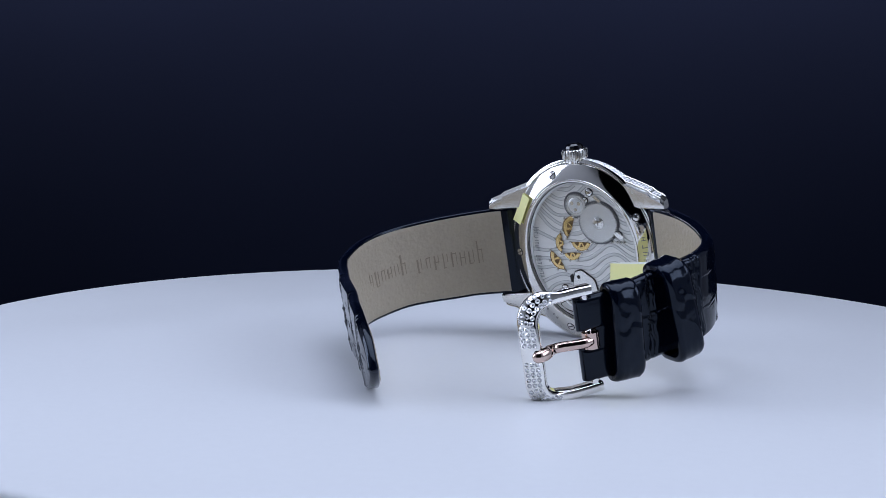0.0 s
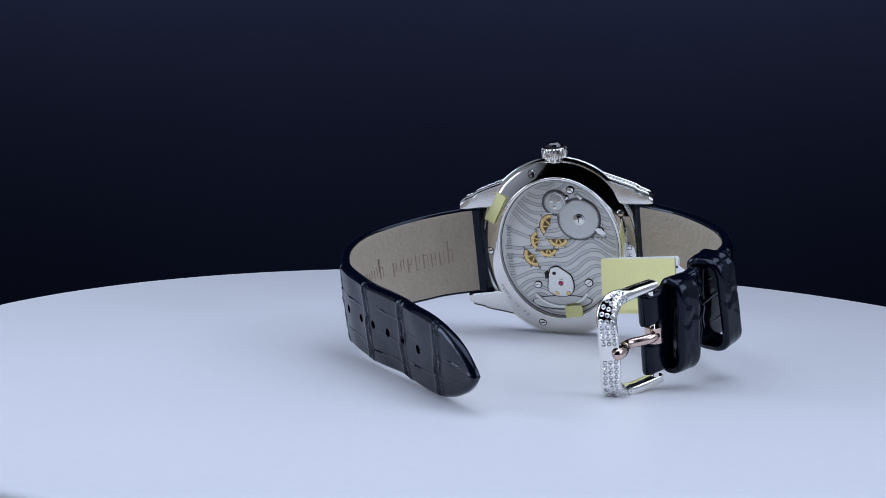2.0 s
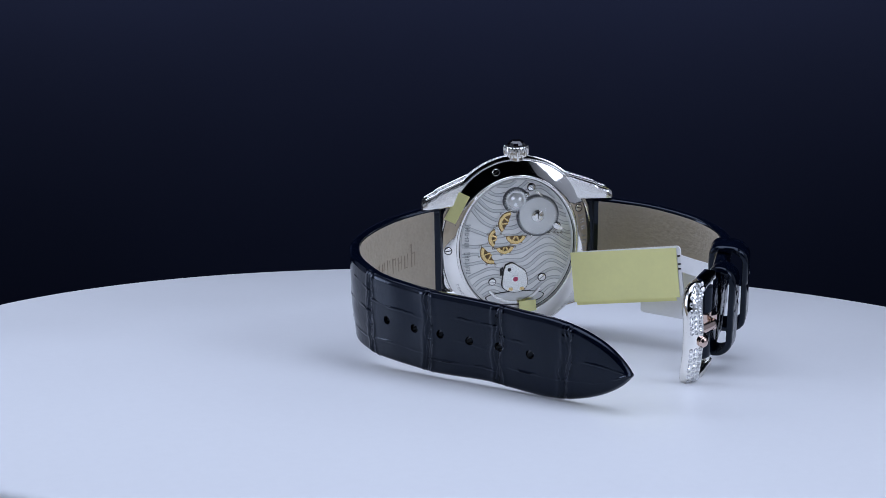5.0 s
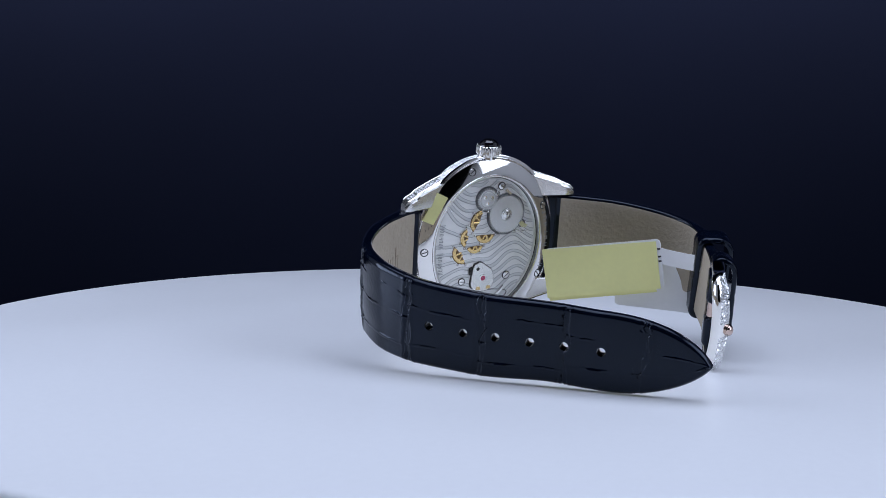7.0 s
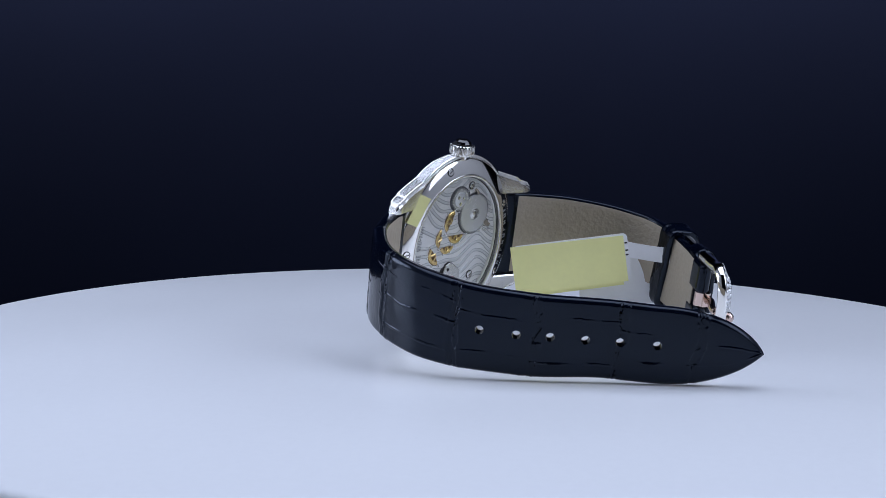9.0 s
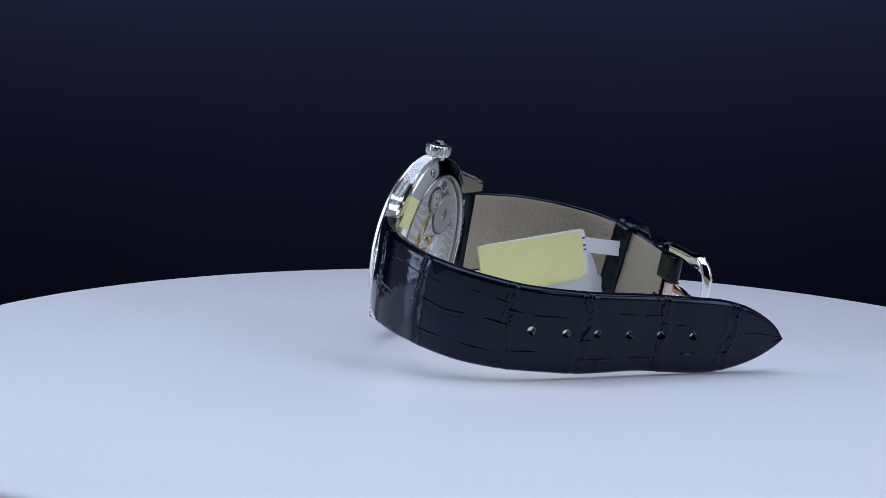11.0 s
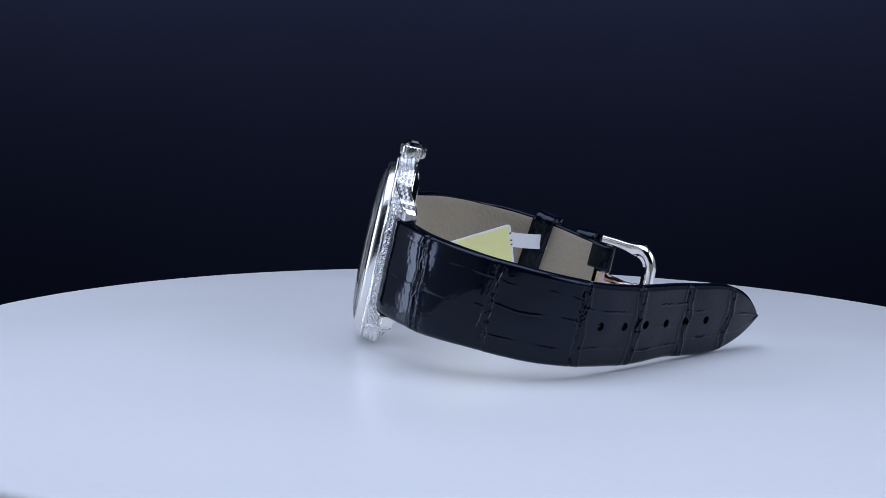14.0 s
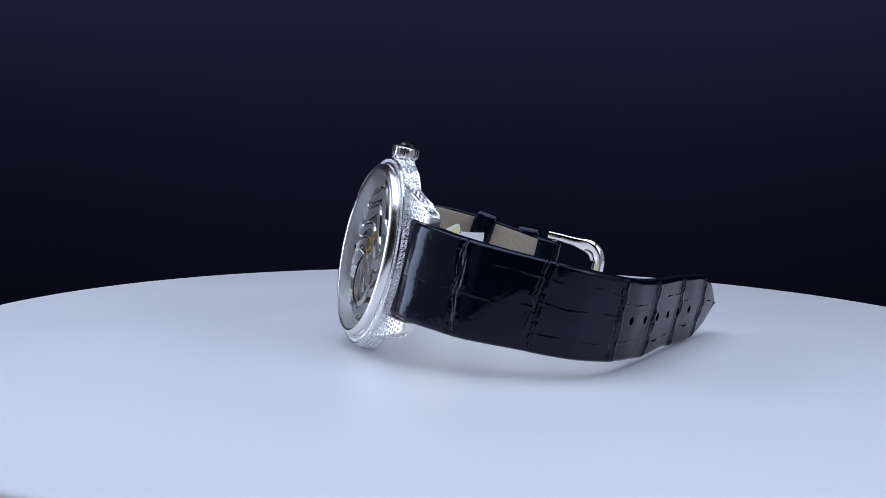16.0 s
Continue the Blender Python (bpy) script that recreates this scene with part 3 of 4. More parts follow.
def build_dial():
    z = -4.80
    bm = bmesh.new()
    lathe(bm, [oval(A0, B0, -4.4, -4.3, 96), oval(A0, B0, -4.4, z, 96)])
    dial = part("dial", clean(bm), DIALBASE, watch, "openworked dial with wavy silver bridges")
    inside = in_oval(-4.7)
    bm = bmesh.new()
    edges = bmesh.new()
    for k in range(-5, 6):
        c = k * 4.2
        pts = [(x, c + 0.35 * (x + 3) + 2.3 * math.sin(0.46 * x + 0.16 * c) + 0.3 * math.sin(1.0 * x + k)) for x in [-12 + 24 * i / 120 for i in range(121)]]
        wide = lambda f, k=k: 1.75 + 0.55 * math.sin(7 * f + 2 * k)
        ribbon(edges, pts, lambda f: wide(f) + 0.55, z, z - 0.34, inside)
        ribbon(bm, pts, wide, z, z - 0.42, inside)
    part("wave_bridge", clean(bm), DIALWAVE, dial, "wavy brushed bridges", False)
    part("bridge_bevel", clean(edges), STEEL, dial, "polished edges of the wavy bridges", False)
    for x, y, r in ((1.5, 1.0, 1.5), (-1.0, 3.2, 1.1)):
        o = part("dial_wheel", gear_bm(r, 30, z - 0.62, z - 0.8, 0.2), GOLD, dial)
        o.location = (x * MM, y * MM, 0)
    bm = oval_ring([(-0.5, z - 0.6), (-0.5, z - 0.95), (0.4, z - 0.95), (0.4, z - 0.6)], 5.2, 5.2, 72)
    bmesh.ops.translate(bm, vec=(0, -6.5, 0), verts=bm.verts)
    part("hour_ring", bm, STEEL, dial, "round polished sub-dial ring")
    bm = bmesh.new()
    slab(bm, [(-0.35, -7.2), (0.35, -7.2), (0.12, -1.0), (-0.12, -1.0)], z - 1.0, z - 1.15)
    slab(bm, [(-0.6, -6.9), (-0.4, -6.3), (3.6, -9.0), (3.4, -9.3)], z - 1.18, z - 1.3)
    part("pointer", clean(bm), STEEL, dial)
    for y in (-11.2, -1.0):
        part("bridge_screw", disc([(0.001, z - 0.5), (0.6, z - 0.5), (0.6, z - 0.9), (0.001, z - 0.95)], 20, 2.2, y), STEEL, dial)


def build_lug(su, sv):
    """One horn of the case; su and sv choose the corner."""
    bm = bmesh.new()
    rows, steps = [], 16
    spots = []
    for i in range(steps + 1):
        s = i / steps
        x = 9.2 + 12.2 * s
        vo = 16.4 - 3.9 * s - 0.35 * (s > 0.70) - 0.45 * max(0.0, (s - 0.92) / 0.08)
        vi = min(9.9, vo - 0.9)
        zf = -4.95 + 3.0 * s ** 1.4
        zb = -1.40 + 2.6 * s ** 1.5
        if s > 0.9:
            zb -= 0.5 * (s - 0.9) / 0.1
            zf += 0.4 * (s - 0.9) / 0.1
        b = 0.28
        vob = vo - 0.55                                     # the outer flank leans in a little towards the back
        zm = zf + 0.86 * (zb - zf)
        ring = [(x, vi + b, zf), (x, vo - b, zf), (x, vo, zf + b), (x, vo - 0.05, zm), (x, vob + 0.05, zb - b), (x, vob - b, zb), (x, vob - 0.33 * (vob - vi), zb + 0.05),
                (x, vi + 0.33 * (vob - vi), zb + 0.05), (x, vi + b, zb), (x, vi, zb - b), (x, vi, zf + b)]
        rows.append([(p[0] * su, p[1] * sv, p[2]) for p in ring])
        spots.append((x, vo, vi, zf, zm))
    lathe(bm, rows)
    lug = part("lug", clean(bm), BRUSHED, watch, "polished horn set with diamonds", angle=16)
    rng = random.Random(11)
    bm = bmesh.new()
    for i in range(1, 15):
        x, vo, vi, zf, zb = spots[i]
        cnt = max(1, int((zb - zf - 0.9) / 0.70))
        for k in range(cnt):
            z = zf + 0.45 + (zb - zf - 1.0) * (k + (0.35, 0.65)[i % 2]) / cnt + rng.uniform(-.04, .04)
            gem(bm, (x * su, (vo - 0.02) * sv, z), (0.32 * su + rng.uniform(-.08, .08), sv, rng.uniform(-.08, .08)), 0.38, rng.uniform(0, 3))
        span = vo - vi - 0.5
        cnt = max(1, int(span / 0.76))
        for k in range(cnt):
            v_ = vi + 0.25 + span * (k + (0.35, 0.65)[i % 2]) / cnt
            if on_front(x, v_):
                gem(bm, (x * su, v_ * sv, zf), (rng.uniform(-.12, .12) - 0.15 * su, rng.uniform(-.12, .12), -1), 0.38, rng.uniform(0, 3))
    part("lug_pave", bm, DIAMOND, lug, "pave-set round diamonds", False, "stuff")
    # polished rails that frame the stones, front and back
    for at in (lambda q: Vector((q[0] * su, (q[1] - 0.04) * sv, q[4] - 0.05)), lambda q: Vector((q[0] * su, (q[1] - 0.12) * sv, q[3] + 0.14))):
        part("polished_line", tube(bmesh.new(), [at(q) for q in spots[:-1]], 0.20, 8), STEEL, lug)
    return lug


def on_front(x, y):
    return not in_oval(0.2)(x, y)


def build_crown():
    cx, cz = 0.2, -2.6
    m = Matrix.Translation((cx, 20.25, cz)) @ Matrix.Rotation(radians(-90), 4, "X")
    bm = bmesh.new()
    n = 22 * 4
    rings = []
    for z, r, dep in ((0.0, 1.7, 0), (0.05, 2.35, 0.0), (0.30, 2.60, 0.20), (0.6, 2.80, 0.36), (1.95, 2.80, 0.36), (2.25, 2.62, 0.20), (2.4, 2.35, 0), (2.42, 2.1, 0), (2.40, 1.9, 0)):
        rings.append([((r - dep * (1 if k % 4 in (2, 3) else 0)) * math.cos(2 * math.pi * k / n), (r - dep * (1 if k % 4 in (2, 3) else 0)) * math.sin(2 * math.pi * k / n), z)
                      for k in range(n)])
    lathe(bm, rings)
    bmesh.ops.transform(bm, matrix=m, verts=bm.verts)
    crown = part("crown", clean(bm), BRUSHED, watch, "fluted crown with a black cabochon")
    bm = disc([(0.001, 2.3), (2.0, 2.3), (2.02, 2.75), (1.72, 3.2), (1.15, 3.55), (0.001, 3.62)], 12)
    bmesh.ops.transform(bm, matrix=m, verts=bm.verts)
    part("cabochon", clean(bm), ONYX, crown, "black faceted stone", False)
    part("crown_neck", tube(bmesh.new(), [Vector((cx, 19.6, cz)), Vector((cx, 20.6, cz))], 1.9, 24), STEEL, crown)


# ---------------- strap ----------------
def frame_2d(line, out_sign):
    """Outward normals along a flat line of (u, n) points."""
    res = []
    for i, p in enumerate(line):
        t = (line[min(i + 1, len(line) - 1)] - line[max(i - 1, 0)]).normalized()
        res.append(Vector((-t.y, t.x)) * out_sign)
    return res


def near_s(line, length, u, n):
    k = min(range(len(line)), key=lambda i: (line[i] - Vector((u, n))).length)
    return length * k / (len(line) - 1)


def strap_sheet(bm, line, normals, length, s0, s1, vc, hw, outer, inner, holes, nj, edge_round=True):
    """A curved sheet with two faces, rims and punched holes. outer(s, w, hw), inner(s, w, hw): depths along the normal."""
    n = len(line) - 1
    idx = [i for i in range(n + 1) if s0 - 1e-6 <= length * i / n <= s1 + 1e-6]
    ni = len(idx)
    sw = [[(length * i / n, hw(length * i / n) * (-1 + 2 * j / nj)) for j in range(nj + 1)] for i in idx]
    gone = set()
    for a in range(ni - 1):
        for j in range(nj):
            s = (sw[a][j][0] + sw[a + 1][j][0]) / 2
            w = (sw[a][j][1] + sw[a][j + 1][1]) / 2
            if any((s - hs) ** 2 + (w - hwv) ** 2 < r * r for hs, hwv, r in holes):
                gone.add((a, j))
    rims = {}
    for (a, j) in gone:
        for da, dj in ((0, 0), (1, 0), (0, 1), (1, 1)):
            va, vj = a + da, j + dj
            around = [(va - 1, vj - 1), (va - 1, vj), (va, vj - 1), (va, vj)]
            if not all(c in gone for c in around):
                s, w = sw[va][vj]
                hs, hwv, r = min(holes, key=lambda h: (s - h[0]) ** 2 + (w - h[1]) ** 2)
                d = math.hypot(s - hs, w - hwv) or 1
                rims[(va, vj)] = (hs + (s - hs) / d * r, hwv + (w - hwv) / d * r)
    used = set()
    for a in range(ni - 1):
        for j in range(nj):
            if (a, j) not in gone:
                used |= {(a, j), (a + 1, j), (a, j + 1), (a + 1, j + 1)}

    def place(a, j, depth):
        s, w = rims.get((a, j), sw[a][j])
        f = s / length * n
        i = min(n - 1, max(0, int(f)))
        p, q = line[i].lerp(line[i + 1], f - i), normals[i].lerp(normals[i + 1], f - i)
        d = depth(s, w, hw(s))
        return (p.x + q.x * d, vc(s) + w, p.y + q.y * d)
    O = {k: bm.verts.new(place(*k, outer)) for k in sorted(used)}
    I = {k: bm.verts.new(place(*k, inner)) for k in sorted(used)}
    for a in range(ni - 1):
        for j in range(nj):
            if (a, j) in gone:
                continue
            c = ((a, j), (a + 1, j), (a + 1, j + 1), (a, j + 1))
            bm.faces.new([O[k] for k in c])
            bm.faces.new([I[k] for k in c[::-1]])
            for e0, e1, nb in ((c[0], c[1], (a, j - 1)), (c[1], c[2], (a + 1, j)), (c[2], c[3], (a, j + 1)), (c[3], c[0], (a - 1, j))):
                outside = nb in gone or nb[0] < 0 or nb[1] < 0 or nb[0] >= ni - 1 or nb[1] >= nj
                if outside:
                    bm.faces.new((O[e0], I[e0], I[e1], O[e1]))
    bmesh.ops.recalc_face_normals(bm, faces=bm.faces)


def croco(seams, lines, seed):
    """Relief of crocodile leather: puffed scales, creased cross furrows at seams, fine lengthwise folds between them."""
    def h(s, w, hwid):
        wob = 0.55 * noise.noise(Vector((w * 0.22, s * 0.05, seed))) + 0.22 * noise.noise(Vector((w * 0.9, s * 0.2, seed + 5)))
        d = 0.0
        lo = 0
        for k, q in enumerate(seams):
            if s > q:
                lo = k + 1
            if abs(s - q) > 4.5:
                continue
            x = s - q - wob * 1.3 - 0.035 * w * (1 if k % 2 else -1)
            d -= 0.17 * math.exp(-(x / 0.6) ** 2)
            d += 0.09 * math.exp(-((abs(x) - 1.1) / 0.5) ** 2)
            for j in range(3):
                y = x + 0.72 * (j - 1) - 0.75 * noise.noise(Vector((w * 0.28, k * 3.1 + j * 7.7, seed))) - 0.20 * noise.noise(Vector((w * 2.1, k + j * 5.0, seed)))
                deep = 0.16 + 0.22 * noise.noise(Vector((w * 0.45, k * 2.0 + j * 4.3, seed + 8)))
                if deep > 0:
                    d += deep * (0.85 * math.exp(-((y - 0.30) / 0.17) ** 2) - 0.55 * math.exp(-(y / 0.15) ** 2))
            d += 0.025 * math.exp(-(x / 1.3) ** 2) * noise.noise(Vector((s * 1.9, w * 2.9, seed + 3)))
        for f in lines[lo % len(lines)]:
            y = w - f * hwid - 0.6 * noise.noise(Vector((s * 0.14, f * 9, seed))) - 0.15 * noise.noise(Vector((s * 0.9, f * 9, seed)))
            if abs(y) > 1.6:
                continue
            deep = max(0.0, 0.07 + 0.22 * noise.noise(Vector((s * 0.20, f * 7, seed + 2))))
            d += deep * (1.15 * math.exp(-((y - 0.30) / 0.19) ** 2) - 0.40 * math.exp(-(y / 0.17) ** 2))
        d += 0.11 * noise.noise(Vector((s * 0.16, w * 0.22, seed + 9))) + 0.012 * noise.noise(Vector((s * 1.3, w * 1.3, seed + 1)))
        return d
    return h


def edge_drop(w, hwid, r=0.85):
    x = max(0.0, (abs(w) - (hwid - r)) / r)
    return -0.62 * x * x


def ramp(*pts):
    def f(s):
        for (a, x), (b, y) in zip(pts, pts[1:]):
            if s <= b:
                t = max(0.0, (s - a) / (b - a))
                t = t * t * (3 - 2 * t)
                return x + (y - x) * t
        return pts[-1][1]
    return f


def build_long_strap():
    curve = [(-13.8, -3.3), (-16.6, -3.4), (-19.0, -3.0), (-22.6, -1.5), (-29.8, 3.6), (-35.3, 10.2), (-38.9, 17.7), (-39.9, 26.4), (-37.9, 34.4), (-35.0, 39.3), (-30.6, 44.6),
             (-26.4, 49.5), (-21.8, 54.2), (-17.3, 58.9), (-12.7, 64.2), (-5.5, 71.8), (1.4, 78.6)]
    line, length = catmull(curve, 0.155)
    nrm = frame_2d(line, 1.0)
    S = lambda u, n: near_s(line, length, u, n)
    vc = ramp((0, 0.1), (S(-29, 4), 0.3), (S(-38, 18), 0.80), (S(-30, 44.6), 0.55), (S(-17.3, 59), 1.55), (length, 2.3))
    body = ramp((0, 9.75), (6, 9.85), (S(-29, 4), 9.6), (S(-38, 18), 9.1), (S(-30, 44.6), 8.25), (S(-17, 59), 7.75), (length, 7.6))

    def hw(s):
        d = max(0.0, length - s)
        k = 1.0 if d > 20 else (1 - (1 - d / 20) ** 2.3) ** 0.74
        return max(0.25, body(s) * k)
    th = ramp((0, 1.7), (2.2, 1.75), (4.6, 3.1), (17, 2.6), (38, 2.1), (length - 6, 1.9), (length, 1.5))
    seams = [S(-29.4, 4.2), S(-38.0, 17.4), S(-37.0, 34.8), S(-28.4, 47.0), S(-17.4, 58.8), S(-7.6, 69.6)]
    lines = [(-0.1, 0.74), (-0.08, 0.62), (0.05, -0.62, 0.55), (0.32, -0.55), (0.45, -0.15, -0.66), (0.25, -0.5), (0.1, -0.5)]
    relief = croco(seams, lines, 4.0)
    lean = ramp((0, 0.0), (S(-29, 4), -0.02), (S(-38.6, 17.8), -0.045), (S(-37.9, 34.4), 0.0), (length, 0.0))
    holes = [(S(u, n), v - vc(S(u, n)), 0.86) for u, v, n in ((-34.9, 0.7, 39.2), (-30.6, 0.7, 44.6), (-26.4, 1.1, 49.5), (-21.8, 1.3, 54.2), (-17.3, 1.6, 58.9), (-12.7, 1.9, 64.2))]
    strap = tagged(new("long_strap"), "black crocodile strap half with six holes and pointed tip")
    strap.parent = watch
    bm = bmesh.new()
    strap_sheet(bm, line, nrm, length, 0, length, vc, hw, lambda s, w, q: relief(s, w, q) + edge_drop(w, q) + 0.25 * (1 - (w / q) ** 2) - lean(s) * w,
                lambda s, w, q: -th(s) + 0.25 * max(0.0, (abs(w) - q + 0.6) / 0.6) ** 2 - lean(s) * w, holes, 84)
    part("leather", bm, CROCO, strap, "glossy black crocodile leather", angle=70)
    bm = bmesh.new()
    strap_sheet(bm, line, nrm, length, 6.0, length - 0.9, vc, lambda s: max(0.15, hw(s) - 0.55), lambda s, w, q: -th(s) + 0.15 - lean(s) * w,
                lambda s, w, q: -th(s) - 0.16 + 0.12 * max(0.0, (abs(w) - q + 0.5) / 0.5) ** 2 - lean(s) * w + 0.05 * noise.noise(Vector((s * 0.5, w * 0.5, 3))), holes, 40)
    part("lining", bm, LINING, strap, "taupe leather lining", angle=50)
    # pressed lettering, as plain bars
    bm = bmesh.new()
    s0, s1 = S(-25.5, 0.8), S(-37.9, 26.0)
    for k in range(15):
        if k == 8:
            continue
        s = s0 + (s1 - s0) * k / 14
        i = int(s / length * (len(line) - 1))
        p, q = line[i], nrm[i]
        t = Vector((-q.y, q.x))
        d = -th(s) - 0.17 + 0.4 * lean(s)
        m = Matrix(((t.x, 0, q.x, p.x + q.x * d), (0, 1, 0, vc(s) - 0.4), (t.y, 0, q.y, p.y + q.y * d), (0, 0, 0, 1)))
        tall = 5.2 if k in (0, 9) else 3.3 + 0.3 * math.sin(5 * k)
        box(bm, (-0.5, (tall - 3.4) / 2, 0), (0.30 + 0.1 * math.sin(3 * k), tall, 0.07), m)
        box(bm, (0.40 + 0.1 * math.sin(7 * k), 0, 0), (0.18, 3.2, 0.07), m)
        box(bm, (0.0, (1.4, -1.5, 0.1)[k % 3], 0), (1.0, 0.22, 0.07), m)
    part("pressed_mark", bm, EMBOSS, strap, "pressed marks in the lining", False)


def build_buckle_strap():
    curve = [(13.8, -3.3), (16.8, -3.4), (19.2, -3.0), (23.0, -0.9), (28.3, 3.3), (33.6, 9.2), (37.9, 15.8), (39.4, 22.7), (38.1, 29.4), (35.1, 35.4), (32.3, 40.8), (29.4, 45.2), (26.8, 48.2)]
    line, length = catmull(curve, 0.165)
    nrm = frame_2d(line, -1.0)
    S = lambda u, n: near_s(line, length, u, n)
    vc = ramp((0, 0.1), (S(33, 9.5), 0.2), (S(37.4, 29), -0.3), (length, -1.4))
    hw = ramp((0, 9.85), (S(28, 3.4), 9.45), (S(37, 20), 8.45), (length, 7.8))
    lean = ramp((0, 0.0), (S(28, 3.4), 0.0), (S(39.4, 22.7), 0.07), (S(35.1, 35.4), 0.03), (length, 0.0))
    th = ramp((0, 1.7), (2.2, 1.75), (4.6, 3.1), (17, 2.6), (33, 2.2), (length, 2.3))
    seams = [S(24, -0.3), S(30, 5.2), S(36.2, 15.6), S(37.6, 26), S(35, 37), S(31, 43.4)]
    relief = croco(seams, [(), (0.2, -0.5), (0.5, -0.1), (-0.3, 0.45), (0.1, 0.6, -0.5), (0.3, -0.3), ()], 17.0)
    strap = tagged(new("buckle_strap"), "black crocodile strap half that holds the buckle")
    strap.parent = watch
    bm = bmesh.new()
    strap_sheet(bm, line, nrm, length, 0, S(28.3, 46.6), vc, hw, lambda s, w, q: relief(s, w, q) + edge_drop(w, q) + 0.25 * (1 - (w / q) ** 2) + lean(s) * w,
                lambda s, w, q: -th(s) + 0.25 * max(0.0, (abs(w) - q + 0.6) / 0.6) ** 2 + lean(s) * w, [], 84)
    part("leather", bm, CROCO, strap, "glossy black crocodile leather", angle=70)
    bm = bmesh.new()
    strap_sheet(bm, line, nrm, length, 6.0, S(28.3, 46.6), vc, lambda s: hw(s) - 0.55, lambda s, w, q: -th(s) + 0.15 + lean(s) * w,
                lambda s, w, q: -th(s) - 0.16 + 0.12 * max(0.0, (abs(w) - q + 0.5) / 0.5) ** 2 + lean(s) * w, [], 40)
    part("lining", bm, LINING, strap, "taupe leather lining", angle=50)
    # the end folded round the buckle's bar, in two tabs beside the tongue
    p_ax, r_ax, o = Vector((-0.59, 0.807)), Vector((0.807, 0.59)), Vector((27.2, 47.4)) - 0.72 * Vector((0.807, 0.59))
    stadium = [(-3.4, 1.45), (-2.2, 1.5), (-0.9, 1.5), (0.4, 1.5)] + [(0.55 + 1.5 * math.sin(radians(a)), 1.5 * math.cos(radians(a))) for a in range(10, 171, 16)] + [(0.4, -1.5), (-1.0, -1.5), (-3.4, -1.4)]
    for lo, hi in ((-7.75, -1.75), (1.75, 7.75)):
        bm = bmesh.new()
        rings = []
        for k in range(25):
            v_ = lo + (hi - lo) * k / 24
            shrink = 1.0 - (0.30, 0.08, 0.0)[min(2, k, 24 - k)]
            rings.append([])
            for a, z in stadium:
                z = z * shrink + 0.05 * noise.noise(Vector((a * 1.1, v_ * 0.8, 4.0)))
                q = o + p_ax * a + r_ax * z
                rings[-1].append((q.x, v_ - 1.4, q.y))
        lathe(bm, rings)
        part("folded_end", clean(bm), CROCO, strap, angle=60)
    # keepers
    for (u, n, wide, lift, low, tilt, seed) in ((36.5, 32.3, 5.3, 3.2, -0.25, 0.10, 1), (31.0, 42.6, 5.6, 2.3, 1.3, -0.05, 2)):
        s = S(u, n)
        i = min(len(line) - 1, int(s / length * (len(line) - 1)))
        p, q = line[i], nrm[i]
        t = Vector((-q.y, q.x)) * -1
        m = Matrix(((t.x, 0, q.x, p.x), (0, 1, 0, vc(s)), (t.y, 0, q.y, p.y), (0, 0, 0, 1))) @ Matrix.Rotation(tilt, 4, "Z")
        half, lo, hi, rad, tk = hw(s) + 0.35, -th(s) + low, lift, 2.3, 1.15
        path = []
        for cx, cy, a0 in ((half - rad, hi - rad, 0), (-half + rad, hi - rad, 90), (-half + 1.0, lo + 1.0, 180), (half - 1.0, lo + 1.0, 270)):
            rr = rad if a0 < 170 else 1.0
            for k in range(7):
                a = radians(a0 + 15 * k)
                path.append((cx + rr * math.cos(a), cy + rr * math.sin(a), math.cos(a), math.sin(a)))
        full = []
        for a, b in zip(path, path[1:] + path[:1]):
            steps = max(1, int(math.hypot(b[0] - a[0], b[1] - a[1]) / 0.5))
            for k in range(steps):
                f = k / steps
                full.append(tuple(x + (y - x) * f for x, y in zip(a, b)))
        bm = bmesh.new()
        rows = []
        for x, z, nx, nz in full:
            sec = []
            for sx, dz in [(-1, 0)] + [(-1 + 2 * j / 16, 1) for j in range(17)] + [(1, 0)]:
                rnd = 0.35 * max(0, abs(sx) - 0.8) / 0.2
                d = (tk - rnd if dz else 0.0)
                if dz:
                    d += 0.10 * noise.noise(Vector((sx * 2.2, x * 0.5, seed))) + 0.05 * noise.noise(Vector((sx * 7, x * 1.6, z * 1.2 + seed))) - 0.16 * math.exp(-((x * 0.6 + 2.0 * noise.noise(Vector((sx, 0, seed))) - 1.0) / 0.25) ** 2)
                sec.append(bm.verts.new(m @ Vector((sx * wide / 2, x + nx * d, z + nz * d))))
            rows.append(sec)
        for a, b in zip(rows, rows[1:] + rows[:1]):
            for j in range(len(a)):
                bm.faces.new((a[j], a[(j + 1) % len(a)], b[(j + 1) % len(a)], b[j]))
        part("keeper", clean(bm), CROCO, strap, "black leather keeper loop", angle=60)


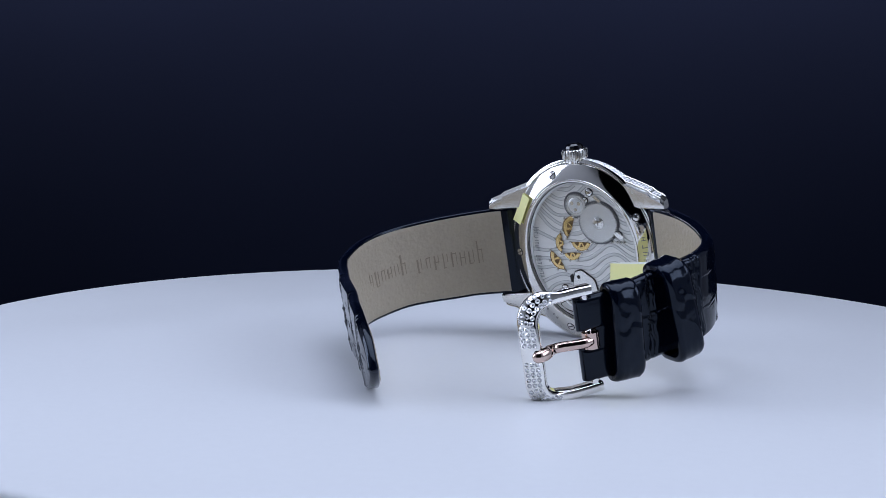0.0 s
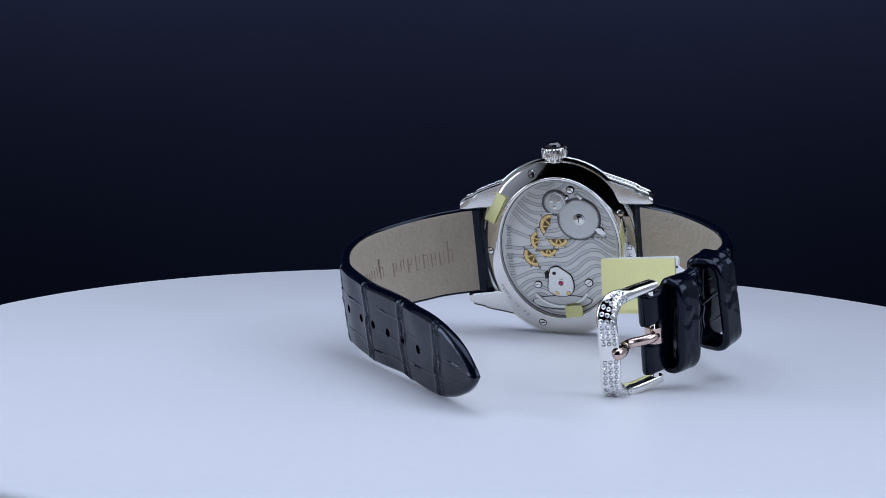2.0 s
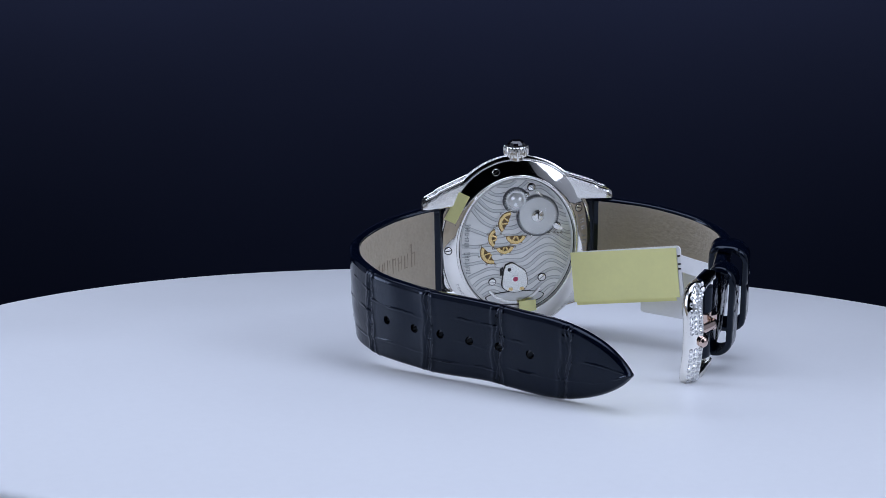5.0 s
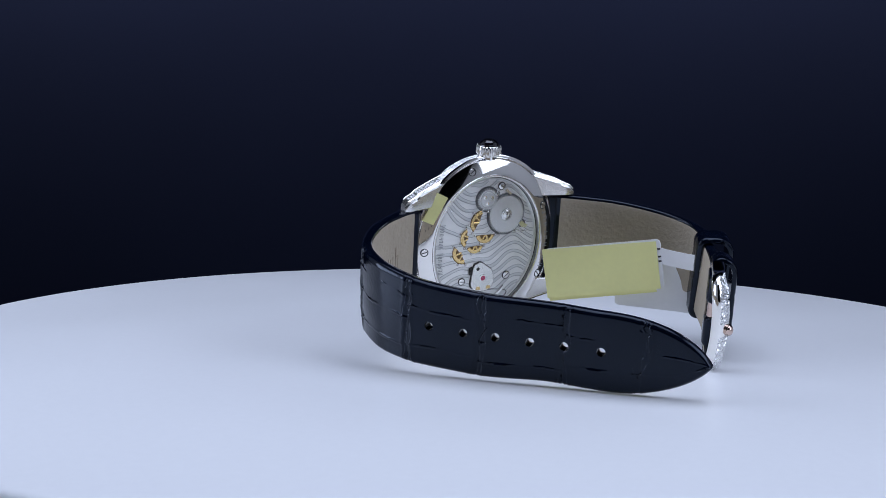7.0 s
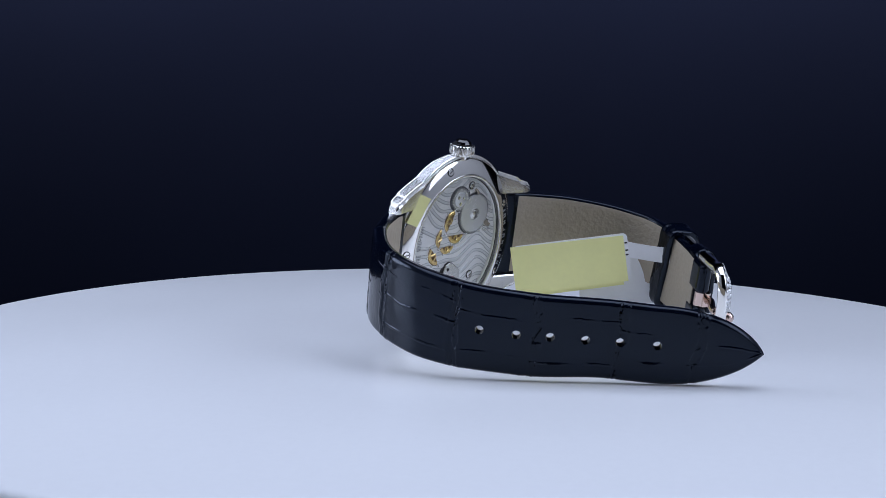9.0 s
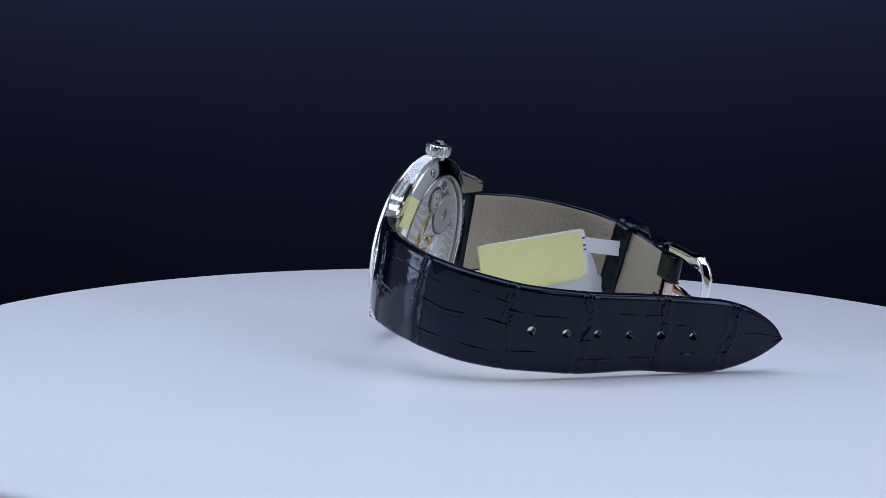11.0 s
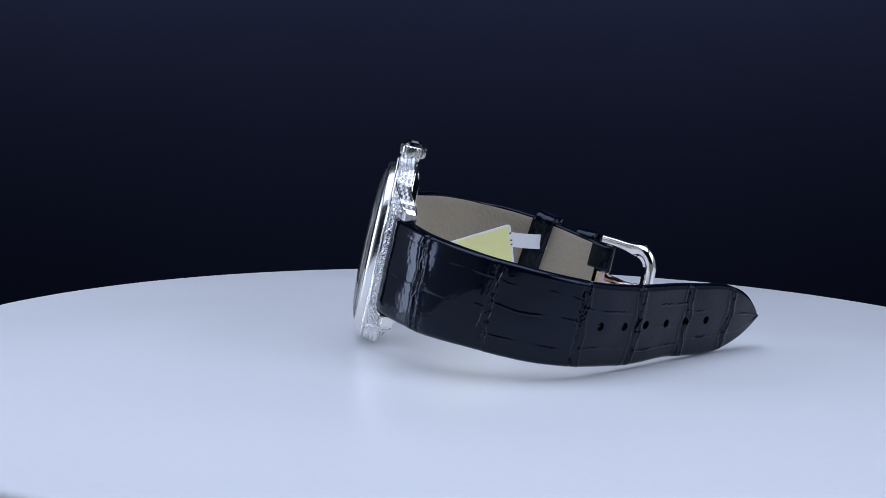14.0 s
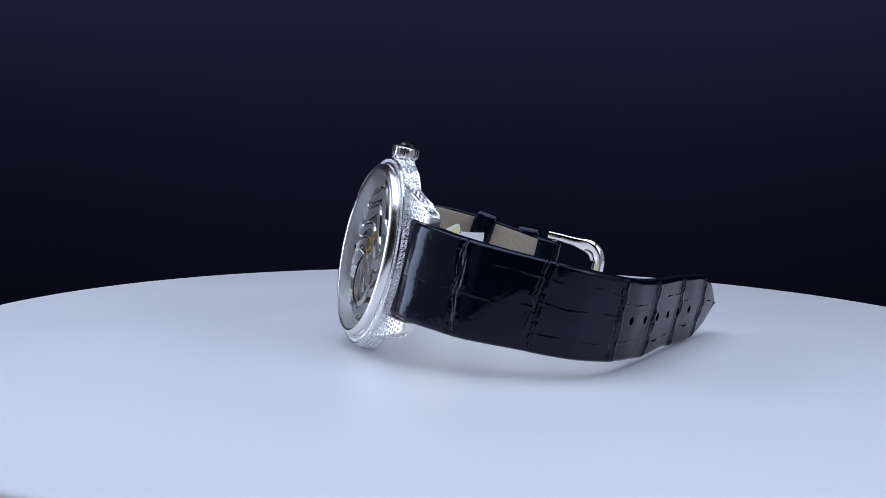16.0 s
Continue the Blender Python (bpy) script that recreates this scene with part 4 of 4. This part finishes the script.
def build_buckle():
    p_ax, r_ax = Vector((-0.59, 0, 0.807)).normalized(), Vector((0.807, 0, 0.59)).normalized()
    o = Vector((27.2, -1.5, 47.4))
    m = Matrix(((0, p_ax.x, r_ax.x, o.x), (1, p_ax.y, r_ax.y, o.y), (0, p_ax.z, r_ax.z, o.z), (0, 0, 0, 1)))
    pts = [(9.1, -1.3), (9.2, 2.0), (9.2, 5.5), (9.2, 7.3)]
    for k in range(1, 10):
        a = radians(10 * k)
        pts.append((9.2 - 3.9 + 3.9 * math.cos(a), 7.5 + 3.9 * math.sin(a)))
    pts += [(2.5, 11.45), (0.0, 11.5)]
    pts = pts + [(-x, y) for x, y in pts[-2::-1]]
    line, length = catmull(pts, 0.25)
    bm = bmesh.new()
    rows, spots = [], []
    for i, q in enumerate(line):
        t = (line[min(i + 1, len(line) - 1)] - line[max(i - 1, 0)]).normalized()
        nrm = Vector((t.y, -t.x))
        f = abs(2 * i / (len(line) - 1) - 1)
        e = min(1, max(0, (0.74 - f) / 0.34))
        e = e * e * (3 - 2 * e)
        w = 0.90 + 0.95 * e
        h = 1.30 - 0.30 * e
        ca, sa = math.cos(0.70 * e), math.sin(0.70 * e)
        arch = -0.9 * (abs(q.x) / 9.1) ** 2 + 0.35
        sec = []
        for x, z in ((-w, -h + 0.3), (-w, h - 0.35), (-w + 0.3, h), (w - 0.3, h), (w, h - 0.35), (w, -h + 0.3), (w - 0.3, -h), (-w + 0.3, -h)):
            c = q + nrm * (x * ca + z * sa)
            sec.append(m @ Vector((c.x, c.y, z * ca - x * sa + arch)))
        rows.append(sec)
        spots.append((q, nrm, w, h, f, ca, sa, arch))
    lathe(bm, rows)
    buckle = part("buckle", clean(bm), STEEL, watch, "white gold pin buckle set with diamonds", angle=55)
    rng = random.Random(21)
    bm = bmesh.new()
    gem(bm, (0, 0, 0), (0, 0, 1), 0.50)
    brill = mesh_of("diamond", bm, DIAMOND, False)
    run = 0.0
    last = None
    for q, nrm, w, h, f, ca, sa, arch in spots:
        if last is not None:
            run += (q - last).length
        last = q
        if f > 0.60 or abs(q.x) < 1.4:
            continue
        if run < 0.98:
            continue
        run = 0.0
        for k in ((-0.55, 0.55) if w < 1.5 else (-1.0, 0.0, 1.0)):
            c = q + nrm * (k * ca + h * sa)
            z = h * ca - k * sa + arch
            face = Vector((nrm.x * sa, nrm.y * sa, ca)).to_track_quat("Z", "Y").to_matrix().to_4x4()
            tilt = Matrix.Rotation(rng.uniform(-.12, .12), 4, "X") @ Matrix.Rotation(rng.uniform(-.12, .12), 4, "Y") @ Matrix.Rotation(rng.uniform(0, 3), 4, "Z")
            loc = m @ Vector((c.x, c.y, z))
            rot = m.to_3x3().to_4x4() @ face @ tilt
            share("diamond", brill, buckle, Matrix.Translation(loc * MM) @ rot)
    bm = bmesh.new()
    tube(bm, [m @ Vector((x, 0, -0.1)) for x in (-9.2, -3, 3, 9.2)], 0.75, 14)
    part("bar", bm, STEEL, buckle)
    tong = [(0, -0.2, 0.9), (0, 1.6, 1.3), (0, 3.6, 0.9), (0, 6.0, 0.1), (0, 7.8, 0.3), (0, 9.2, 1.5), (0, 10.8, 2.1), (0, 12.1, 2.0)]
    l3, _ = catmull([Vector(t) for t in tong], 0.35)
    rad = [0.95 if i < len(l3) * 0.55 else 0.95 + 0.25 * math.sin(math.pi * min(1, (i / len(l3) - 0.55) / 0.45)) for i in range(len(l3))]
    rad[-1], rad[-2], rad[0] = 0.45, 0.85, 0.7
    part("tongue", tube(bmesh.new(), [m @ q for q in l3], rad, 14, 0.85), ROSE, buckle, "rose gold buckle tongue")
    bm = bmesh.new()
    rr = [[m @ Vector((x, 1.55 * math.cos(a) - 0.2, 1.75 * math.sin(a))) for a in [2 * math.pi * k / 20 for k in range(20)]] for x in (-1.5, -1.35, 1.35, 1.5)]
    lathe(bm, rr)
    part("tongue_collar", clean(bm), ROSE, buckle, "rose gold collar")


def sticker(name, corners, lift, label, bend=0.0):
    """A thin film patch between four corners (u, v, n), lifted along n."""
    bm = bmesh.new()
    n = 8
    c = [Vector(q) for q in corners]
    grid = {}
    for side, d in ((0, 0.0), (1, 0.09)):
        for i in range(n + 1):
            for j in range(n + 1):
                f, g = i / n, j / n
                q = c[0].lerp(c[1], f).lerp(c[3].lerp(c[2], f), g)
                q.z += lift + d + bend * (4 * f * (1 - f)) + 0.04 * noise.noise(q * 0.6)
                grid[(side, i, j)] = bm.verts.new(q)
    for i in range(n):
        for j in range(n):
            bm.faces.new([grid[(1, *k)] for k in ((i, j), (i + 1, j), (i + 1, j + 1), (i, j + 1))])
            bm.faces.new([grid[(0, *k)] for k in ((i, j + 1), (i + 1, j + 1), (i + 1, j), (i, j))])
    for i in range(n):
        for a, b in (((i, 0), (i + 1, 0)), ((i + 1, n), (i, n)), ((0, i + 1), (0, i)), ((n, i), (n, i + 1))):
            bm.faces.new((grid[(0, *a)], grid[(0, *b)], grid[(1, *b)], grid[(1, *a)]))
    return part(name, clean(bm), YELLOW, watch, label)


build_case()
build_back()
build_movement()
build_dial()
for su in (-1, 1):
    for sv in (-1, 1):
        build_lug(su, sv)
build_crown()
build_long_strap()
build_buckle_strap()
build_buckle()
LAB = "yellow protective film patch"
sticker("film_patch", [(-13.0, 13.3, -1.0), (-10.9, 12.3, 0.1), (-14.2, 6.3, 0.0), (-16.5, 7.3, -1.0)], 0.14, LAB)
sticker("film_patch", [(0.3, -13.1, 0.0), (4.2, -13.0, 0.0), (4.4, -15.5, 0.1), (0.5, -16.0, 0.1)], 0.12, LAB)


# ---------------- the tag ----------------
def build_tag():
    tag = tagged(new("price_tag"), "white folded tag wrapped in yellow film, looped on the strap", "tag")
    e1 = Vector((18.5, 5.9, 17.4)).normalized()
    nn = e1.cross(Vector((-0.1, -10.1, 3.2))).normalized()
    e2 = nn.cross(e1)                               # downwards in the panel
    o = Vector((10.7, -0.2, 6.0))
    m = Matrix(((e1.x, e2.x, nn.x, o.x), (e1.y, e2.y, nn.y, o.y), (e1.z, e2.z, nn.z, o.z), (0, 0, 0, 1)))

    def plate(pts, z0, z1, name, material, label="", bevel=0.0):
        bm = bmesh.new()
        slab(bm, pts, z0, z1, bevel)
        bmesh.ops.transform(bm, matrix=m, verts=bm.verts)
        return part(name, clean(bm), material, tag, label)

    def rrect(x0, y0, x1, y1, r):
        out = []
        for cx, cy, a0 in ((x1 - r, y1 - r, 0), (x0 + r, y1 - r, 90), (x0 + r, y0 + r, 180), (x1 - r, y0 + r, 270)):
            out += [(cx + r * math.cos(radians(a0 + 18 * k)), cy + r * math.sin(radians(a0 + 18 * k))) for k in range(6)]
        return out
    card = plate(rrect(0.6, -0.1, 26.5, 10.7, 1.0), -0.2, 0.2, "front_panel", CARD, "white card panel")
    plate([(0.0, 0.05), (25.6, 0.35), (25.7, 10.75), (0.2, 11.0)], 0.23, 0.36, "yellow_film", YELLOW, "yellow film over the card")
    plate([(0.0, 0.05), (25.6, 0.35), (25.7, 10.75), (0.2, 11.0)], -0.36, -0.23, "yellow_film", YELLOW, "yellow film over the card")
    plate([(0.35, 10.6), (24.6, 10.4), (24.7, 11.5), (0.6, 11.7)], 0.10, 0.20, "yellow_film", YELLOW, "loose lower edge of the film")
    for y in (1.9, 3.6, 4.6):
        plate([(25.75, y), (26.4, y), (26.4, y + 0.35), (25.75, y + 0.35)], -0.26, -0.2, "print_bar", INK)
    # second panel of the folded tag, and the band that joins the two round the strap
    back = [(14.6, 13.4), (15.6, 4.0), (28.6, 6.0), (29.2, 7.7), (29.7, 9.7), (29.9, 11.8), (30.6, 12.3), (32.4, 12.6), (31.8, 16.6), (31.2, 17.0), (15.2, 13.9)]
    plate(back, 2.8, 3.15, "back_panel", CARD, "white card panel folded behind")
    for k, path in enumerate(([(29.0, 2.4, 24.2), (30.6, 2.3, 26.8), (32.4, 2.5, 30.6), (33.4, 2.9, 33.4), (33.7, 3.0, 34.9), (34.1, 3.0, 35.6)],)):
        line, _ = catmull([Vector(p) for p in path], 0.5)
        bm = bmesh.new()
        rows = []
        for i, p in enumerate(line):
            t = (line[min(i + 1, len(line) - 1)] - line[max(i - 1, 0)]).normalized()
            up = Vector((0.02, 0.96, -0.28))
            nr = t.cross(up).normalized()
            rows.append([p + up * 1.75 + nr * 0.1, p + up * 1.75 - nr * 0.1, p - up * 1.75 - nr * 0.1, p - up * 1.75 + nr * 0.1])
        lathe(bm, rows)
        part("band", clean(bm), CARD, tag, "narrow white paper band")
    return tag, m, nn


tag, TAG_M, TAG_N = build_tag()


def motions():
    """All that turns with the disc, about the upright axis through its middle."""
    steps = [SECONDS * k / 32 for k in range(33)]
    turn = [(t, Matrix.Rotation(TURN * t, 4, "Z")) for t in steps]
    walk(disc_part, turn)
    walk(watch, [(t, m @ CASE) for t, m in turn])
    walk(tag, [(t, m @ CASE) for t, m in turn])


motions()
